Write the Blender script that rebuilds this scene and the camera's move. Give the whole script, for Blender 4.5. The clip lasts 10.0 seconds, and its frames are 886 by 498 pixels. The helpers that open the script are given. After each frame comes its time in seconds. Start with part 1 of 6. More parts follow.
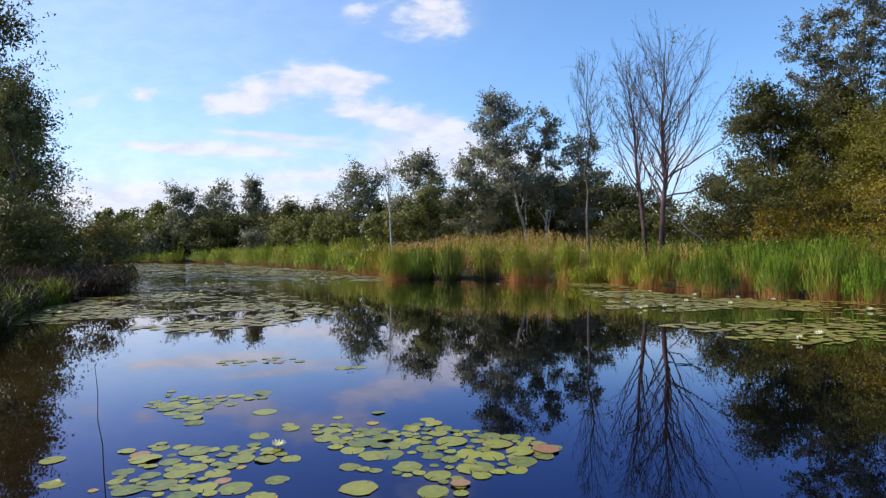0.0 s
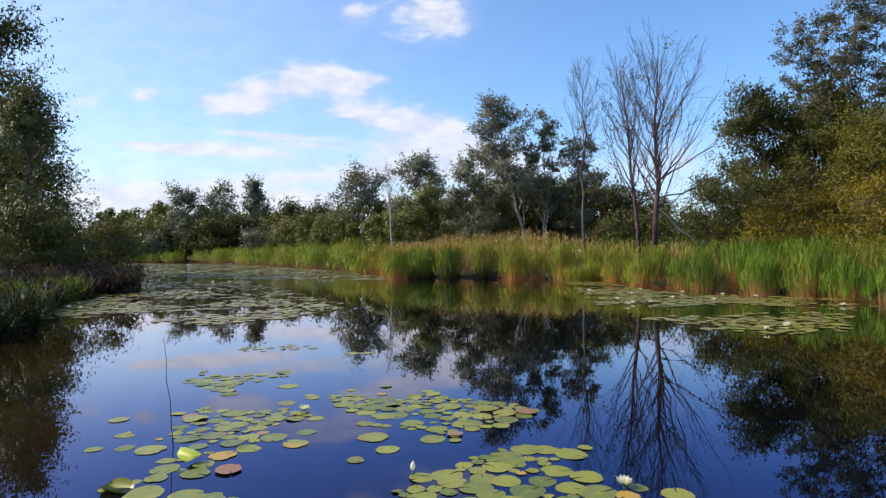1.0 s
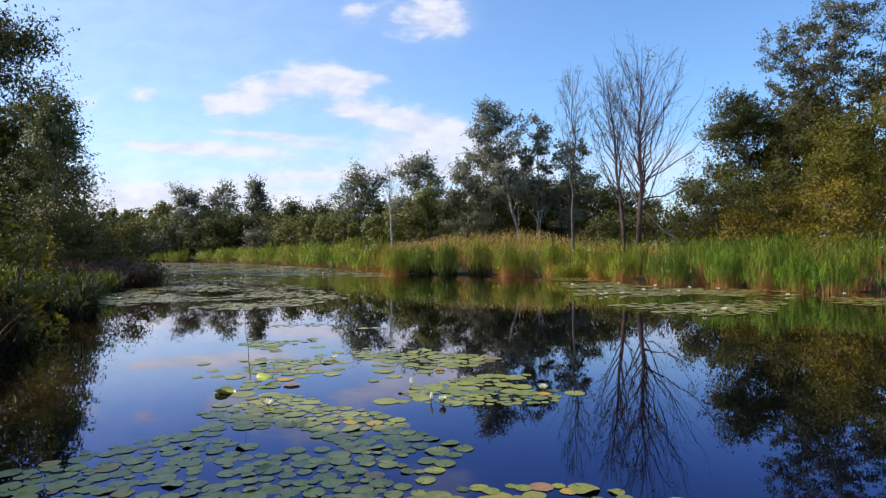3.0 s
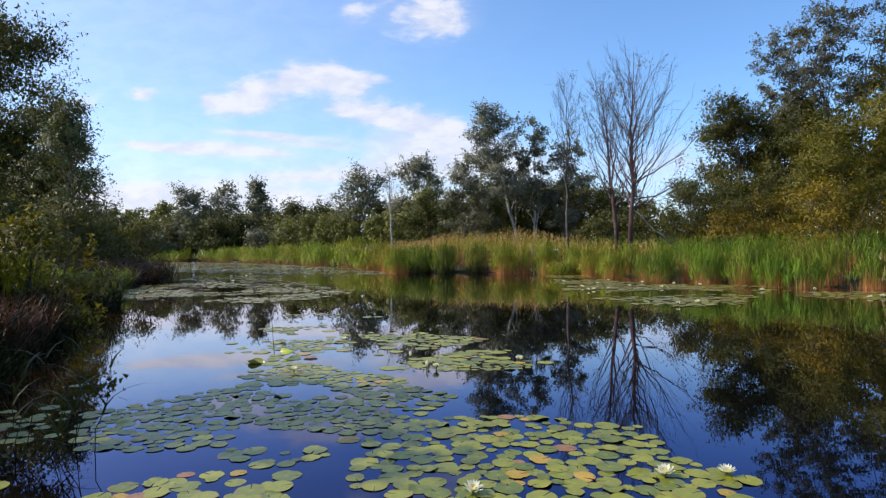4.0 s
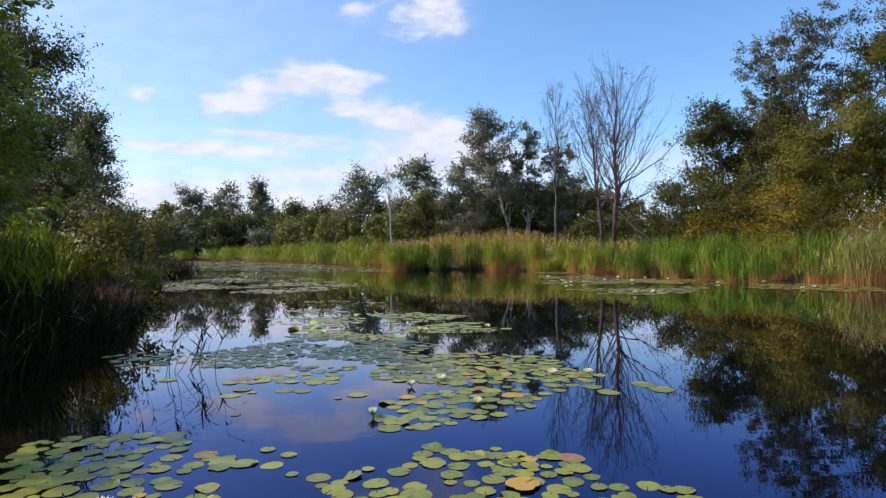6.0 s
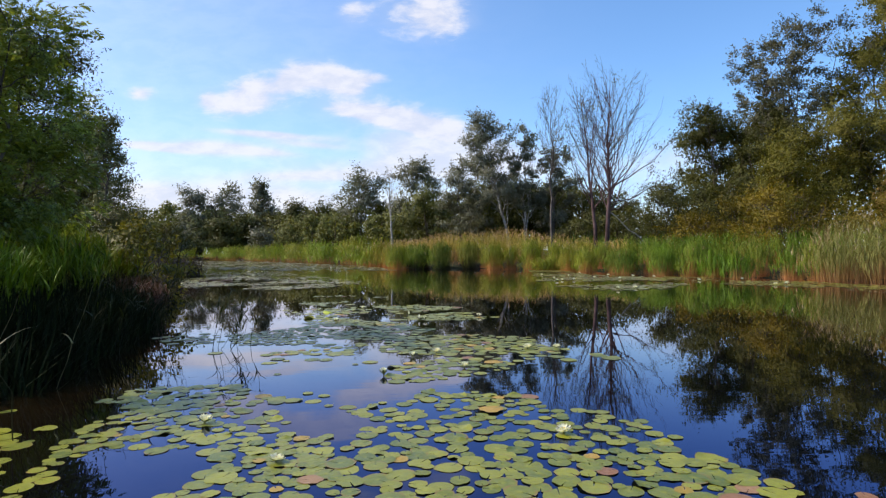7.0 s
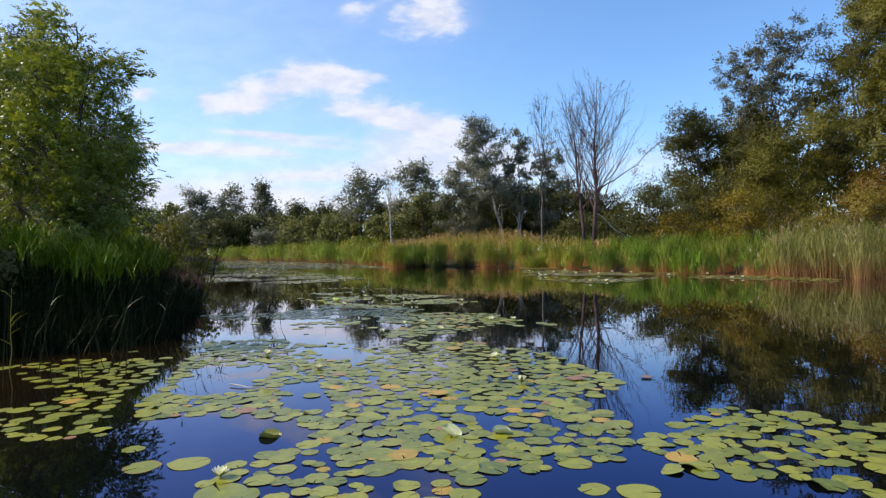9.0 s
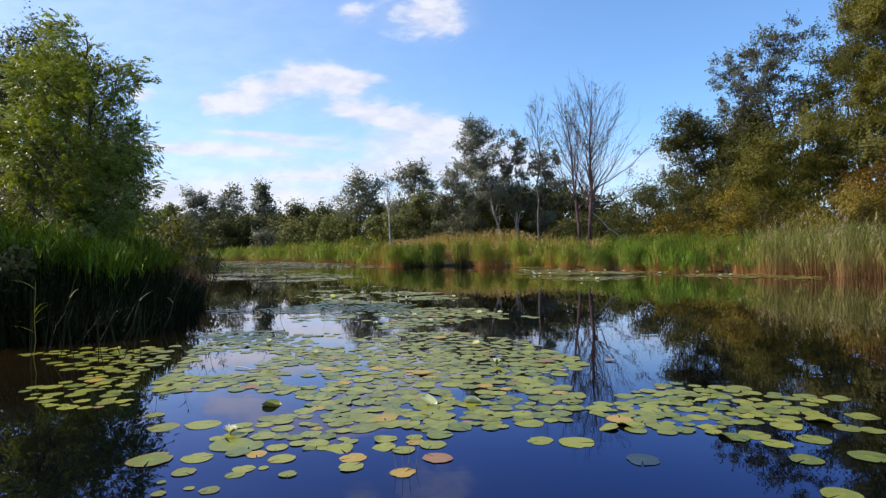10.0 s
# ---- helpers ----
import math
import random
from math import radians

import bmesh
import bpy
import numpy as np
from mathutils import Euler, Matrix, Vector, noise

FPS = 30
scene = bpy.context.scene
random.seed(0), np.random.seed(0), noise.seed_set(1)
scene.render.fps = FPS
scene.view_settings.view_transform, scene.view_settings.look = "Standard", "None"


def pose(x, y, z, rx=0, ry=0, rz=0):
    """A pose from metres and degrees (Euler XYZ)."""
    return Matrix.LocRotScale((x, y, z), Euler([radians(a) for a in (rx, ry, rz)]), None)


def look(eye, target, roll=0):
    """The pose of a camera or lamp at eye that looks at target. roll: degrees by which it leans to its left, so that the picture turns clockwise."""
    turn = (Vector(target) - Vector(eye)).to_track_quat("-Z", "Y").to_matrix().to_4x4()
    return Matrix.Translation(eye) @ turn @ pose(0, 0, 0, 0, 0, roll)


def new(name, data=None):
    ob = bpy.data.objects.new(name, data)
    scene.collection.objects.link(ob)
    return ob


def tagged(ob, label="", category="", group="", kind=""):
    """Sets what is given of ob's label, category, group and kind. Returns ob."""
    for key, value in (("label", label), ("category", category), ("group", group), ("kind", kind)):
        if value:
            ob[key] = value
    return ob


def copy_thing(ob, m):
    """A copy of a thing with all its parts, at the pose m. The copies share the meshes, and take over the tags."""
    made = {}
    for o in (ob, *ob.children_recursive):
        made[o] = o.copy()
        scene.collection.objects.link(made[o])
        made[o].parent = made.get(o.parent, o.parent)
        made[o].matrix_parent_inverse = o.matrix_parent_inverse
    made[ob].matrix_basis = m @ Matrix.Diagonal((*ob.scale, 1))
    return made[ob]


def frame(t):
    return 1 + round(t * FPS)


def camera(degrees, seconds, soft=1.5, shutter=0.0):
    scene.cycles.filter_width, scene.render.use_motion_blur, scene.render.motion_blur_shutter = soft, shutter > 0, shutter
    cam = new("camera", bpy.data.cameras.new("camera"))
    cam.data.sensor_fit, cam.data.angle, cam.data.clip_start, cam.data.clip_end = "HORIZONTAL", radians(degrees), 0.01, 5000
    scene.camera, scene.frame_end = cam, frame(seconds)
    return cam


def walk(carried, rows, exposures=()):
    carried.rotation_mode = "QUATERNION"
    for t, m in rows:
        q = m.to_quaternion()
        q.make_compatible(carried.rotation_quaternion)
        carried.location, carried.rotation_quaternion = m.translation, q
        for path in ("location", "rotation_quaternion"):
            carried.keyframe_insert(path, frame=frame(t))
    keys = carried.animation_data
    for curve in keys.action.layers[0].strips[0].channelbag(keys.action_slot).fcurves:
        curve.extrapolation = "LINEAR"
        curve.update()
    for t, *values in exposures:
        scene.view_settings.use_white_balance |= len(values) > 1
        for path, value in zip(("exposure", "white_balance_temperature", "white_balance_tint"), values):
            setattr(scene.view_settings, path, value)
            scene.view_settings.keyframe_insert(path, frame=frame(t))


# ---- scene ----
cam = camera(73.0, 10.0, soft=1.3)
PATH = [
    (0, (0.000, 0.000, 1.707), (-0.000, 2.000, 1.7184), -0.58),
    (0.5, (-0.007, -0.516, 1.687), (-0.007, 1.484, 1.6989), -0.57),
    (1, (0.016, -1.065, 1.664), (0.017, 0.935, 1.6761), -0.57),
    (1.5, (0.027, -1.635, 1.629), (0.028, 0.365, 1.6412), -0.56),
    (2, (0.050, -2.255, 1.602), (0.052, -0.255, 1.6141), -0.56),
    (2.5, (0.108, -2.908, 1.594), (0.110, -0.908, 1.6059), -0.56),
    (4, (0.237, -4.986, 1.489), (0.240, -2.986, 1.4997), -0.58),
    (4.5, (0.289, -5.699, 1.470), (0.293, -3.699, 1.4802), -0.59),
    (5, (0.330, -6.400, 1.440), (0.334, -4.400, 1.4496), -0.60),
    (5.5, (0.389, -7.153, 1.432), (0.394, -5.153, 1.4411), -0.62),
    (7, (0.490, -9.487, 1.388), (0.496, -7.487, 1.3958), -0.67),
    (7.5, (0.542, -10.325, 1.370), (0.548, -8.325, 1.3775), -0.70),
    (8, (0.606, -11.104, 1.341), (0.612, -9.104, 1.3483), -0.73),
    (8.5, (0.680, -11.707, 1.323), (0.686, -9.707, 1.3303), -0.75),
    (9, (0.774, -12.198, 1.297), (0.780, -10.198, 1.3045), -0.79),
    (9.5, (0.864, -12.592, 1.266), (0.871, -10.592, 1.2739), -0.82),
    (10, (0.951, -12.872, 1.245), (0.958, -10.872, 1.2534), -0.85),
]
walk(cam, [(t, look(eye, target, roll)) for t, eye, target, roll in PATH])

# ---- world, sun, exposure ----
SUN_AZ, SUN_EL = math.atan2(-7.4, 0.4), radians(41.0)
world = bpy.data.worlds.new("sky")
scene.world = world
world.use_nodes = True


class Nodes:
    """Short hand for building a node tree."""

    def __init__(self, tree):
        self.tree = tree
        tree.nodes.clear()

    def add(self, kind, **props):
        node = self.tree.nodes.new(kind)
        for key, value in props.items():
            setattr(node, key, value)
        return node

    def link(self, a, b):
        self.tree.links.new(a, b)

    def put(self, socket, value):
        if isinstance(value, bpy.types.NodeSocket):
            self.link(value, socket)
        else:
            socket.default_value = value

    def math(self, op, a, b=0.0, c=0.0, clamp=False):
        node = self.add("ShaderNodeMath", operation=op, use_clamp=clamp)
        for socket, value in zip(node.inputs, (a, b, c)):
            self.put(socket, value)
        return node.outputs[0]

    def mix(self, fac, a, b, blend="MIX"):
        node = self.add("ShaderNodeMix", data_type="RGBA", blend_type=blend)
        self.put(node.inputs[0], fac)
        self.put(node.inputs[6], a if isinstance(a, bpy.types.NodeSocket) else (*a, 1))
        self.put(node.inputs[7], b if isinstance(b, bpy.types.NodeSocket) else (*b, 1))
        return node.outputs[2]

    def noise(self, vector, scale, detail=4.0, rough=0.55, distort=0.0):
        node = self.add("ShaderNodeTexNoise")
        if vector is not None:
            self.link(vector, node.inputs["Vector"])
        for key, value in (("Scale", scale), ("Detail", detail), ("Roughness", rough), ("Distortion", distort)):
            node.inputs[key].default_value = value
        return node.outputs["Fac"]

    def span(self, value, lo, hi, to_lo=0.0, to_hi=1.0, smooth=True):
        node = self.add("ShaderNodeMapRange", interpolation_type="SMOOTHSTEP" if smooth else "LINEAR")
        for socket, v in zip(node.inputs, (value, lo, hi, to_lo, to_hi)):
            self.put(socket, v)
        return node.outputs[0]


def build_sky():
    n = Nodes(world.node_tree)
    sky = n.add("ShaderNodeTexSky", sky_type="NISHITA", sun_disc=False, sun_elevation=SUN_EL, sun_rotation=SUN_AZ,
                air_density=1.0, dust_density=0.6, ozone_density=1.6, altitude=100)
    way = n.add("ShaderNodeTexCoord").outputs["Generated"]
    sep = n.add("ShaderNodeSeparateXYZ")
    n.link(way, sep.inputs[0])
    ahead = n.math("MAXIMUM", sep.outputs[1], 0.05)
    front = n.span(sep.outputs[1], 0.1, 0.3)
    u, v = n.math("DIVIDE", sep.outputs[0], ahead), n.math("DIVIDE", sep.outputs[2], ahead)
    flat = n.add("ShaderNodeCombineXYZ")
    n.link(u, flat.inputs[0])
    n.link(n.math("MULTIPLY", v, 2.2), flat.inputs[1])
    puffs = n.noise(flat.outputs[0], 17.0, 7.0, 0.6, 0.25)
    wisps = n.noise(flat.outputs[0], 5.0, 5.0, 0.55, 1.2)

    def bank(u0, v0, ru, rv, tilt, strength):
        """A soft patch of cloud round a direction."""
        du, dv = n.math("SUBTRACT", u, u0), n.math("SUBTRACT", v, v0)
        dv = n.math("SUBTRACT", dv, n.math("MULTIPLY", du, tilt))
        a, b = n.math("DIVIDE", du, ru), n.math("DIVIDE", dv, rv)
        r = n.math("ADD", n.math("MULTIPLY", a, a), n.math("MULTIPLY", b, b))
        return n.math("MULTIPLY", n.math("POWER", 2.718, n.math("MULTIPLY", r, -1.0)), strength)

    def total(rows):
        s = 0.0
        for row in rows:
            s = n.math("ADD", bank(*row), s)
        return s

    cumulus = total(CUMULUS)
    streaks = total(STREAKS)
    c1 = n.span(n.math("ADD", cumulus, n.math("MULTIPLY", n.math("SUBTRACT", puffs, 0.5), 1.45)), 0.22, 1.05)
    c2 = n.span(n.math("ADD", streaks, n.math("MULTIPLY", n.math("SUBTRACT", wisps, 0.5), 0.75)), 0.20, 1.0)
    c1 = n.math("MULTIPLY", n.math("MULTIPLY", c1, front), n.span(cumulus, 0.05, 0.3))
    c2 = n.math("MULTIPLY", n.math("MULTIPLY", c2, front), n.span(streaks, 0.05, 0.3))
    # scattered cloud over the rest of the sky
    rest = n.noise(way, 3.0, 6.0, 0.6, 0.4)
    c3 = n.math("MULTIPLY", n.span(rest, 0.56, 0.72), n.span(sep.outputs[1], 0.2, -0.1))
    glow = n.math("MULTIPLY", n.span(sep.outputs[0], 0.35, -0.75), 0.34)
    haze = n.math("ADD", glow, n.math("MULTIPLY", n.span(n.math("ABSOLUTE", sep.outputs[2]), 0.22, 0.0), 0.55), clamp=True)
    thin = n.math("MULTIPLY", n.span(n.math("ADD", n.math("ADD", cumulus, streaks), n.math("MULTIPLY", n.math("SUBTRACT", wisps, 0.5), 0.9)), 0.05, 1.2), 0.35)
    cover = n.math("MAXIMUM", n.math("MULTIPLY", c1, 0.88), n.math("MULTIPLY", c2, 0.82))
    cover = n.math("MAXIMUM", cover, n.math("MAXIMUM", n.math("MULTIPLY", c3, 0.8), n.math("MULTIPLY", thin, front)))
    cover = n.math("SUBTRACT", 1.0, n.math("MULTIPLY", n.math("SUBTRACT", 1.0, cover), n.math("SUBTRACT", 1.0, haze)))
    blue = n.mix(1.0, sky.outputs[0], SKY_TINT, "MULTIPLY")
    white = n.mix(n.span(puffs, 0.35, 0.65), CLOUD_SHADE, CLOUD_WHITE)
    out = n.mix(cover, blue, white)
    back = n.add("ShaderNodeBackground")
    n.link(out, back.inputs[0])
    back.inputs[1].default_value = SKY_STRENGTH
    n.link(back.outputs[0], n.add("ShaderNodeOutputWorld").inputs[0])


# direction across, direction up, half width, half height, slope, strength
CUMULUS = [
    (-0.19, 0.293, 0.058, 0.026, -0.08, 1.3), (-0.245, 0.291, 0.028, 0.022, 0.2, 0.8), (-0.33, 0.270, 0.045, 0.030, 0.25, 0.55), (-0.388, 0.257, 0.020, 0.017, 0.0, 0.9), (-0.285, 0.278, 0.045, 0.022, 0.1, 0.42), (-0.325, 0.242, 0.06, 0.016, 0.1, 0.6), (-0.31, 0.262, 0.06, 0.03, 0.1, 0.42), (-0.145, 0.275, 0.025, 0.014, 0.0, 0.8), (-0.11, 0.291, 0.03, 0.010, 0.0, 0.8),
    (-0.03, 0.402, 0.075, 0.045, 0.05, 0.8), (0.01, 0.382, 0.04, 0.03, 0.0, 0.5), (-0.145, 0.402, 0.028, 0.024, 0.0, 0.72), (-0.497, 0.269, 0.024, 0.013, 0.0, 0.95),
    (-0.435, 0.412, 0.016, 0.010, 0.0, 0.5), (-0.61, 0.255, 0.05, 0.028, 0.15, 0.58),
    (-0.125, 0.233, 0.080, 0.016, -0.16, 1.15), (-0.01, 0.205, 0.10, 0.030, -0.26, 1.3),
]
STREAKS = [
    (-0.475, 0.180, 0.062, 0.007, -0.10, 1.15), (-0.36, 0.176, 0.12, 0.016, -0.07, 0.95), (-0.29, 0.199, 0.10, 0.007, -0.09, 1.05), (-0.33, 0.173, 0.07, 0.005, -0.1, 0.7), (-0.22, 0.181, 0.06, 0.006, -0.1, 0.6),
    (0.03, 0.163, 0.17, 0.045, -0.12, 1.15), (-0.12, 0.138, 0.22, 0.018, 0.0, 0.6), (-0.52, 0.098, 0.30, 0.036, 0.0, 0.85), (-0.2, 0.128, 0.10, 0.008, 0.0, 0.6),
    (0.38, 0.148, 0.12, 0.045, 0.1, 0.55), (-0.2, 0.078, 0.5, 0.03, 0.0, 0.75),
]
SKY_STRENGTH = 0.145
SKY_TINT = (1.0, 1.32, 1.64)
CLOUD_SHADE, CLOUD_WHITE = (5.2, 5.45, 6.5), (6.5, 6.45, 6.95)
build_sky()

sun = new("sun", bpy.data.lights.new("sun", "SUN"))
sun.data.energy, sun.data.angle, sun.data.color = 5.0, radians(0.55), (1.0, 0.885, 0.76)
sun.matrix_world = look((0, 0, 60), (-math.sin(SUN_AZ) * math.cos(SUN_EL), -math.cos(SUN_AZ) * math.cos(SUN_EL), 60 - math.sin(SUN_EL)))


# ---- materials ----
def material(name):
    m = bpy.data.materials.new(name)
    m.use_nodes = True
    return m, Nodes(m.node_tree)


def finish(n, shader):
    n.link(shader, n.add("ShaderNodeOutputMaterial").inputs[0])


def principled(n, color, rough, spec=0.5, bump=None, strength=0.3, metal=0.0):
    p = n.add("ShaderNodeBsdfPrincipled")
    n.put(p.inputs["Base Color"], color if isinstance(color, bpy.types.NodeSocket) else (*color, 1))
    n.put(p.inputs["Roughness"], rough)
    p.inputs["Specular IOR Level"].default_value = spec
    p.inputs["Metallic"].default_value = metal
    if bump is not None:
        b = n.add("ShaderNodeBump")
        b.inputs["Strength"].default_value, b.inputs["Distance"].default_value = strength, 0.05
        n.link(bump, b.inputs["Height"])
        n.link(b.outputs[0], p.inputs["Normal"])
    return p


def foliage(name, low, high, rough=0.5, through_light=0.35, big=0.25, spec=0.18):
    """Leaves: tint by leaf and by branch, some light passing through."""
    m, n = material(name)
    island = n.add("ShaderNodeNewGeometry").outputs["Random Per Island"]
    spot = n.add("ShaderNodeTexCoord").outputs["Object"]
    fac = n.math("ADD", n.math("MULTIPLY", island, 0.5), n.math("MULTIPLY", n.math("SUBTRACT", n.noise(spot, big * 3, 3.0), 0.34), 1.3), clamp=True)
    col = n.mix(fac, low, high)
    p = principled(n, col, rough, spec)
    t = n.add("ShaderNodeBsdfTranslucent")
    n.link(n.mix(1.0, col, (1.25, 1.2, 0.55), "MULTIPLY"), t.inputs[0])
    mixed = n.add("ShaderNodeMixShader")
    mixed.inputs[0].default_value = through_light
    n.link(p.outputs[0], mixed.inputs[1])
    n.link(t.outputs[0], mixed.inputs[2])
    finish(n, mixed.outputs[0])
    return m


def reed_material(name, stem, low, high, tip, rough=0.5):
    """Reeds: bare brown stem below, green blades above, seed heads at tint 1."""
    m, n = material(name)
    island = n.add("ShaderNodeNewGeometry").outputs["Random Per Island"]
    spot = n.add("ShaderNodeTexCoord").outputs["Object"]
    tint = n.add("ShaderNodeAttribute", attribute_name="tint").outputs["Fac"]
    patch = n.noise(spot, 0.9, 3.0)
    fac = n.math("ADD", n.math("MULTIPLY", island, 0.55), n.math("MULTIPLY", n.math("SUBTRACT", patch, 0.38), 1.9), clamp=True)
    drift = n.span(n.noise(spot, 0.22, 2.0), 0.42, 0.62)
    fresh, tan = tuple(c * k for c, k in zip(high, (0.82, 1.0, 0.7))), tuple(c * k for c, k in zip(high, (1.22, 0.98, 1.25)))
    green = n.mix(fac, low, n.mix(drift, fresh, tan))
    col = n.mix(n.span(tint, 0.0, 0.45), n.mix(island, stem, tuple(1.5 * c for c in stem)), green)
    col = n.mix(n.span(tint, 0.8, 1.0), col, n.mix(island, tip, tuple(0.6 * c for c in tip)))
    p = principled(n, col, rough, 0.15)
    t = n.add("ShaderNodeBsdfTranslucent")
    n.link(n.mix(1.0, col, (1.2, 1.15, 0.6), "MULTIPLY"), t.inputs[0])
    mixed = n.add("ShaderNodeMixShader")
    mixed.inputs[0].default_value = 0.2
    n.link(p.outputs[0], mixed.inputs[1])
    n.link(t.outputs[0], mixed.inputs[2])
    finish(n, mixed.outputs[0])
    return m


def bark(name, dark, light, scale=6.0, patchy=False):
    m, n = material(name)
    spot = n.add("ShaderNodeTexCoord").outputs["Object"]
    stretch = n.add("ShaderNodeMapping")
    stretch.inputs["Scale"].default_value = (1, 1, 0.25 if not patchy else 2.5)
    n.link(spot, stretch.inputs[0])
    grain = n.noise(stretch.outputs[0], scale, 6.0, 0.65)
    big = n.noise(spot, 0.8, 3.0)
    fac = n.span(n.math("ADD", n.math("MULTIPLY", grain, 0.7), n.math("MULTIPLY", big, 0.4)), 0.4, 0.7)
    finish(n, principled(n, n.mix(fac, dark, light), 0.85, 0.2, grain, 0.6).outputs[0])
    return m


def water_material():
    m, n = material("pond_water")
    spot = n.add("ShaderNodeTexCoord").outputs["Object"]
    stretch = n.add("ShaderNodeMapping")
    stretch.inputs["Scale"].default_value = (0.55, 1.5, 1.0)
    n.link(spot, stretch.inputs[0])
    small = n.noise(stretch.outputs[0], 2.6, 2.0, 0.5)
    calm = n.noise(spot, 0.09, 2.0, 0.5)
    # a breeze ruffles the open water towards the far end
    sep = n.add("ShaderNodeSeparateXYZ")
    n.link(spot, sep.inputs[0])
    ruffled = n.math("MULTIPLY", n.span(sep.outputs[1], 22.0, 36.0), n.span(sep.outputs[0], -1.0, -7.0))
    swell = n.math("MULTIPLY", n.math("MULTIPLY", n.noise(stretch.outputs[0], 1.1, 2.0, 0.5), ruffled), 14.0)
    height = n.math("MULTIPLY", small, n.math("ADD", n.math("MULTIPLY", n.span(calm, 0.4, 0.7), 0.6), n.math("MULTIPLY_ADD", ruffled, RUFFLE, 0.25)))
    murk = n.mix(n.noise(spot, 0.5, 3.0), (0.0015, 0.0022, 0.003), (0.003, 0.0035, 0.0025))
    # brown silt in the shallows along the western bank
    murk = n.mix(n.span(n.math("MULTIPLY_ADD", n.noise(spot, 0.3, 3.0), 3.0, sep.outputs[0]), 0.0, -3.6), murk, (0.022, 0.013, 0.004))
    b = n.add("ShaderNodeBump")
    b.inputs["Strength"].default_value, b.inputs["Distance"].default_value = 1.0, RIPPLE
    n.link(n.math("ADD", height, swell), b.inputs["Height"])
    deep = n.add("ShaderNodeBsdfDiffuse")
    n.link(murk, deep.inputs[0])
    mirror = n.add("ShaderNodeBsdfGlossy")
    mirror.inputs["Roughness"].default_value = 0.01
    n.link(b.outputs[0], mirror.inputs["Normal"])
    edge = n.add("ShaderNodeFresnel")
    edge.inputs[0].default_value = 1.58
    n.link(n.mix(n.span(edge.outputs[0], 0.16, 0.44), (0.41, 0.51, 1.0), (0.96, 0.93, 1.0)), mirror.inputs["Color"])
    mixed = n.add("ShaderNodeMixShader")
    n.link(n.span(edge.outputs[0], 0.15, 0.72, 0.165, 0.88, smooth=False), mixed.inputs[0])
    n.link(deep.outputs[0], mixed.inputs[1])
    n.link(mirror.outputs[0], mixed.inputs[2])
    finish(n, mixed.outputs[0])
    return m


RIPPLE, RUFFLE = 0.0011, 12.0


def ground_material():
    m, n = material("bank_earth")
    spot = n.add("ShaderNodeTexCoord").outputs["Object"]
    fine, big = n.noise(spot, 7.0, 6.0, 0.65), n.noise(spot, 0.25, 4.0)
    turf = n.mix(fine, (0.02, 0.026, 0.009), (0.05, 0.055, 0.018))
    mud = n.mix(fine, (0.010, 0.008, 0.005), (0.028, 0.02, 0.013))
    finish(n, principled(n, n.mix(n.span(big, 0.4, 0.6), mud, turf), 0.95, 0.15, fine, 0.7).outputs[0])
    return m


def pad_material(name, low, high, rim, gloss=0.34):
    """A floating leaf: waxy, radial veins, a paler middle, a browned rim on some, blotches."""
    m, n = material(name)
    spot = n.add("ShaderNodeTexCoord").outputs["Object"]
    one = n.add("ShaderNodeObjectInfo").outputs["Random"]
    island = n.add("ShaderNodeNewGeometry").outputs["Random Per Island"]
    pick = n.math("FRACT", n.math("ADD", one, island))
    other = n.math("FRACT", n.math("MULTIPLY", pick, 7.31))
    sep = n.add("ShaderNodeSeparateXYZ")
    n.link(spot, sep.inputs[0])
    shifted = n.add("ShaderNodeVectorMath", operation="ADD")
    n.link(spot, shifted.inputs[0])
    n.link(n.math("MULTIPLY", pick, 40.0), shifted.inputs[1])
    cloud = n.noise(shifted.outputs[0], 2.2, 4.0)
    fac = n.math("ADD", n.math("MULTIPLY", pick, 0.75), n.math("MULTIPLY", n.math("SUBTRACT", cloud, 0.4), 0.9), clamp=True)
    col = n.mix(fac, low, high)
    radius = n.math("SQRT", n.math("ADD", n.math("MULTIPLY", sep.outputs[0], sep.outputs[0]), n.math("MULTIPLY", sep.outputs[1], sep.outputs[1])))
    col = n.mix(n.math("MULTIPLY", n.span(radius, 0.3, 0.0), 0.4), col, tuple(1.25 * c for c in high))
    edge = n.math("MULTIPLY", n.span(n.math("ADD", radius, n.math("MULTIPLY", cloud, 0.3)), 0.92, 1.12), n.span(other, 0.35, 0.9))
    col = n.mix(n.math("MULTIPLY", edge, 0.7), col, rim)
    blotch = n.math("MULTIPLY", n.span(n.noise(shifted.outputs[0], 6.0, 5.0, 0.7), 0.55, 0.70), n.span(other, 0.95, 0.25))
    col = n.mix(n.math("MULTIPLY", blotch, 0.6), col, rim)
    angle = n.math("ARCTAN2", sep.outputs[1], sep.outputs[0])
    vein = n.span(n.math("ABSOLUTE", n.math("SINE", n.math("MULTIPLY", angle, 7.0))), 0.16, 0.0)
    col = n.mix(n.math("MULTIPLY", vein, 0.28), col, tuple(1.2 * c for c in high))
    finish(n, principled(n, col, n.math("MULTIPLY_ADD", cloud, 0.25, 0.25), gloss, n.math("ADD", n.math("MULTIPLY", vein, -1.0), cloud), 0.14).outputs[0])
    return m


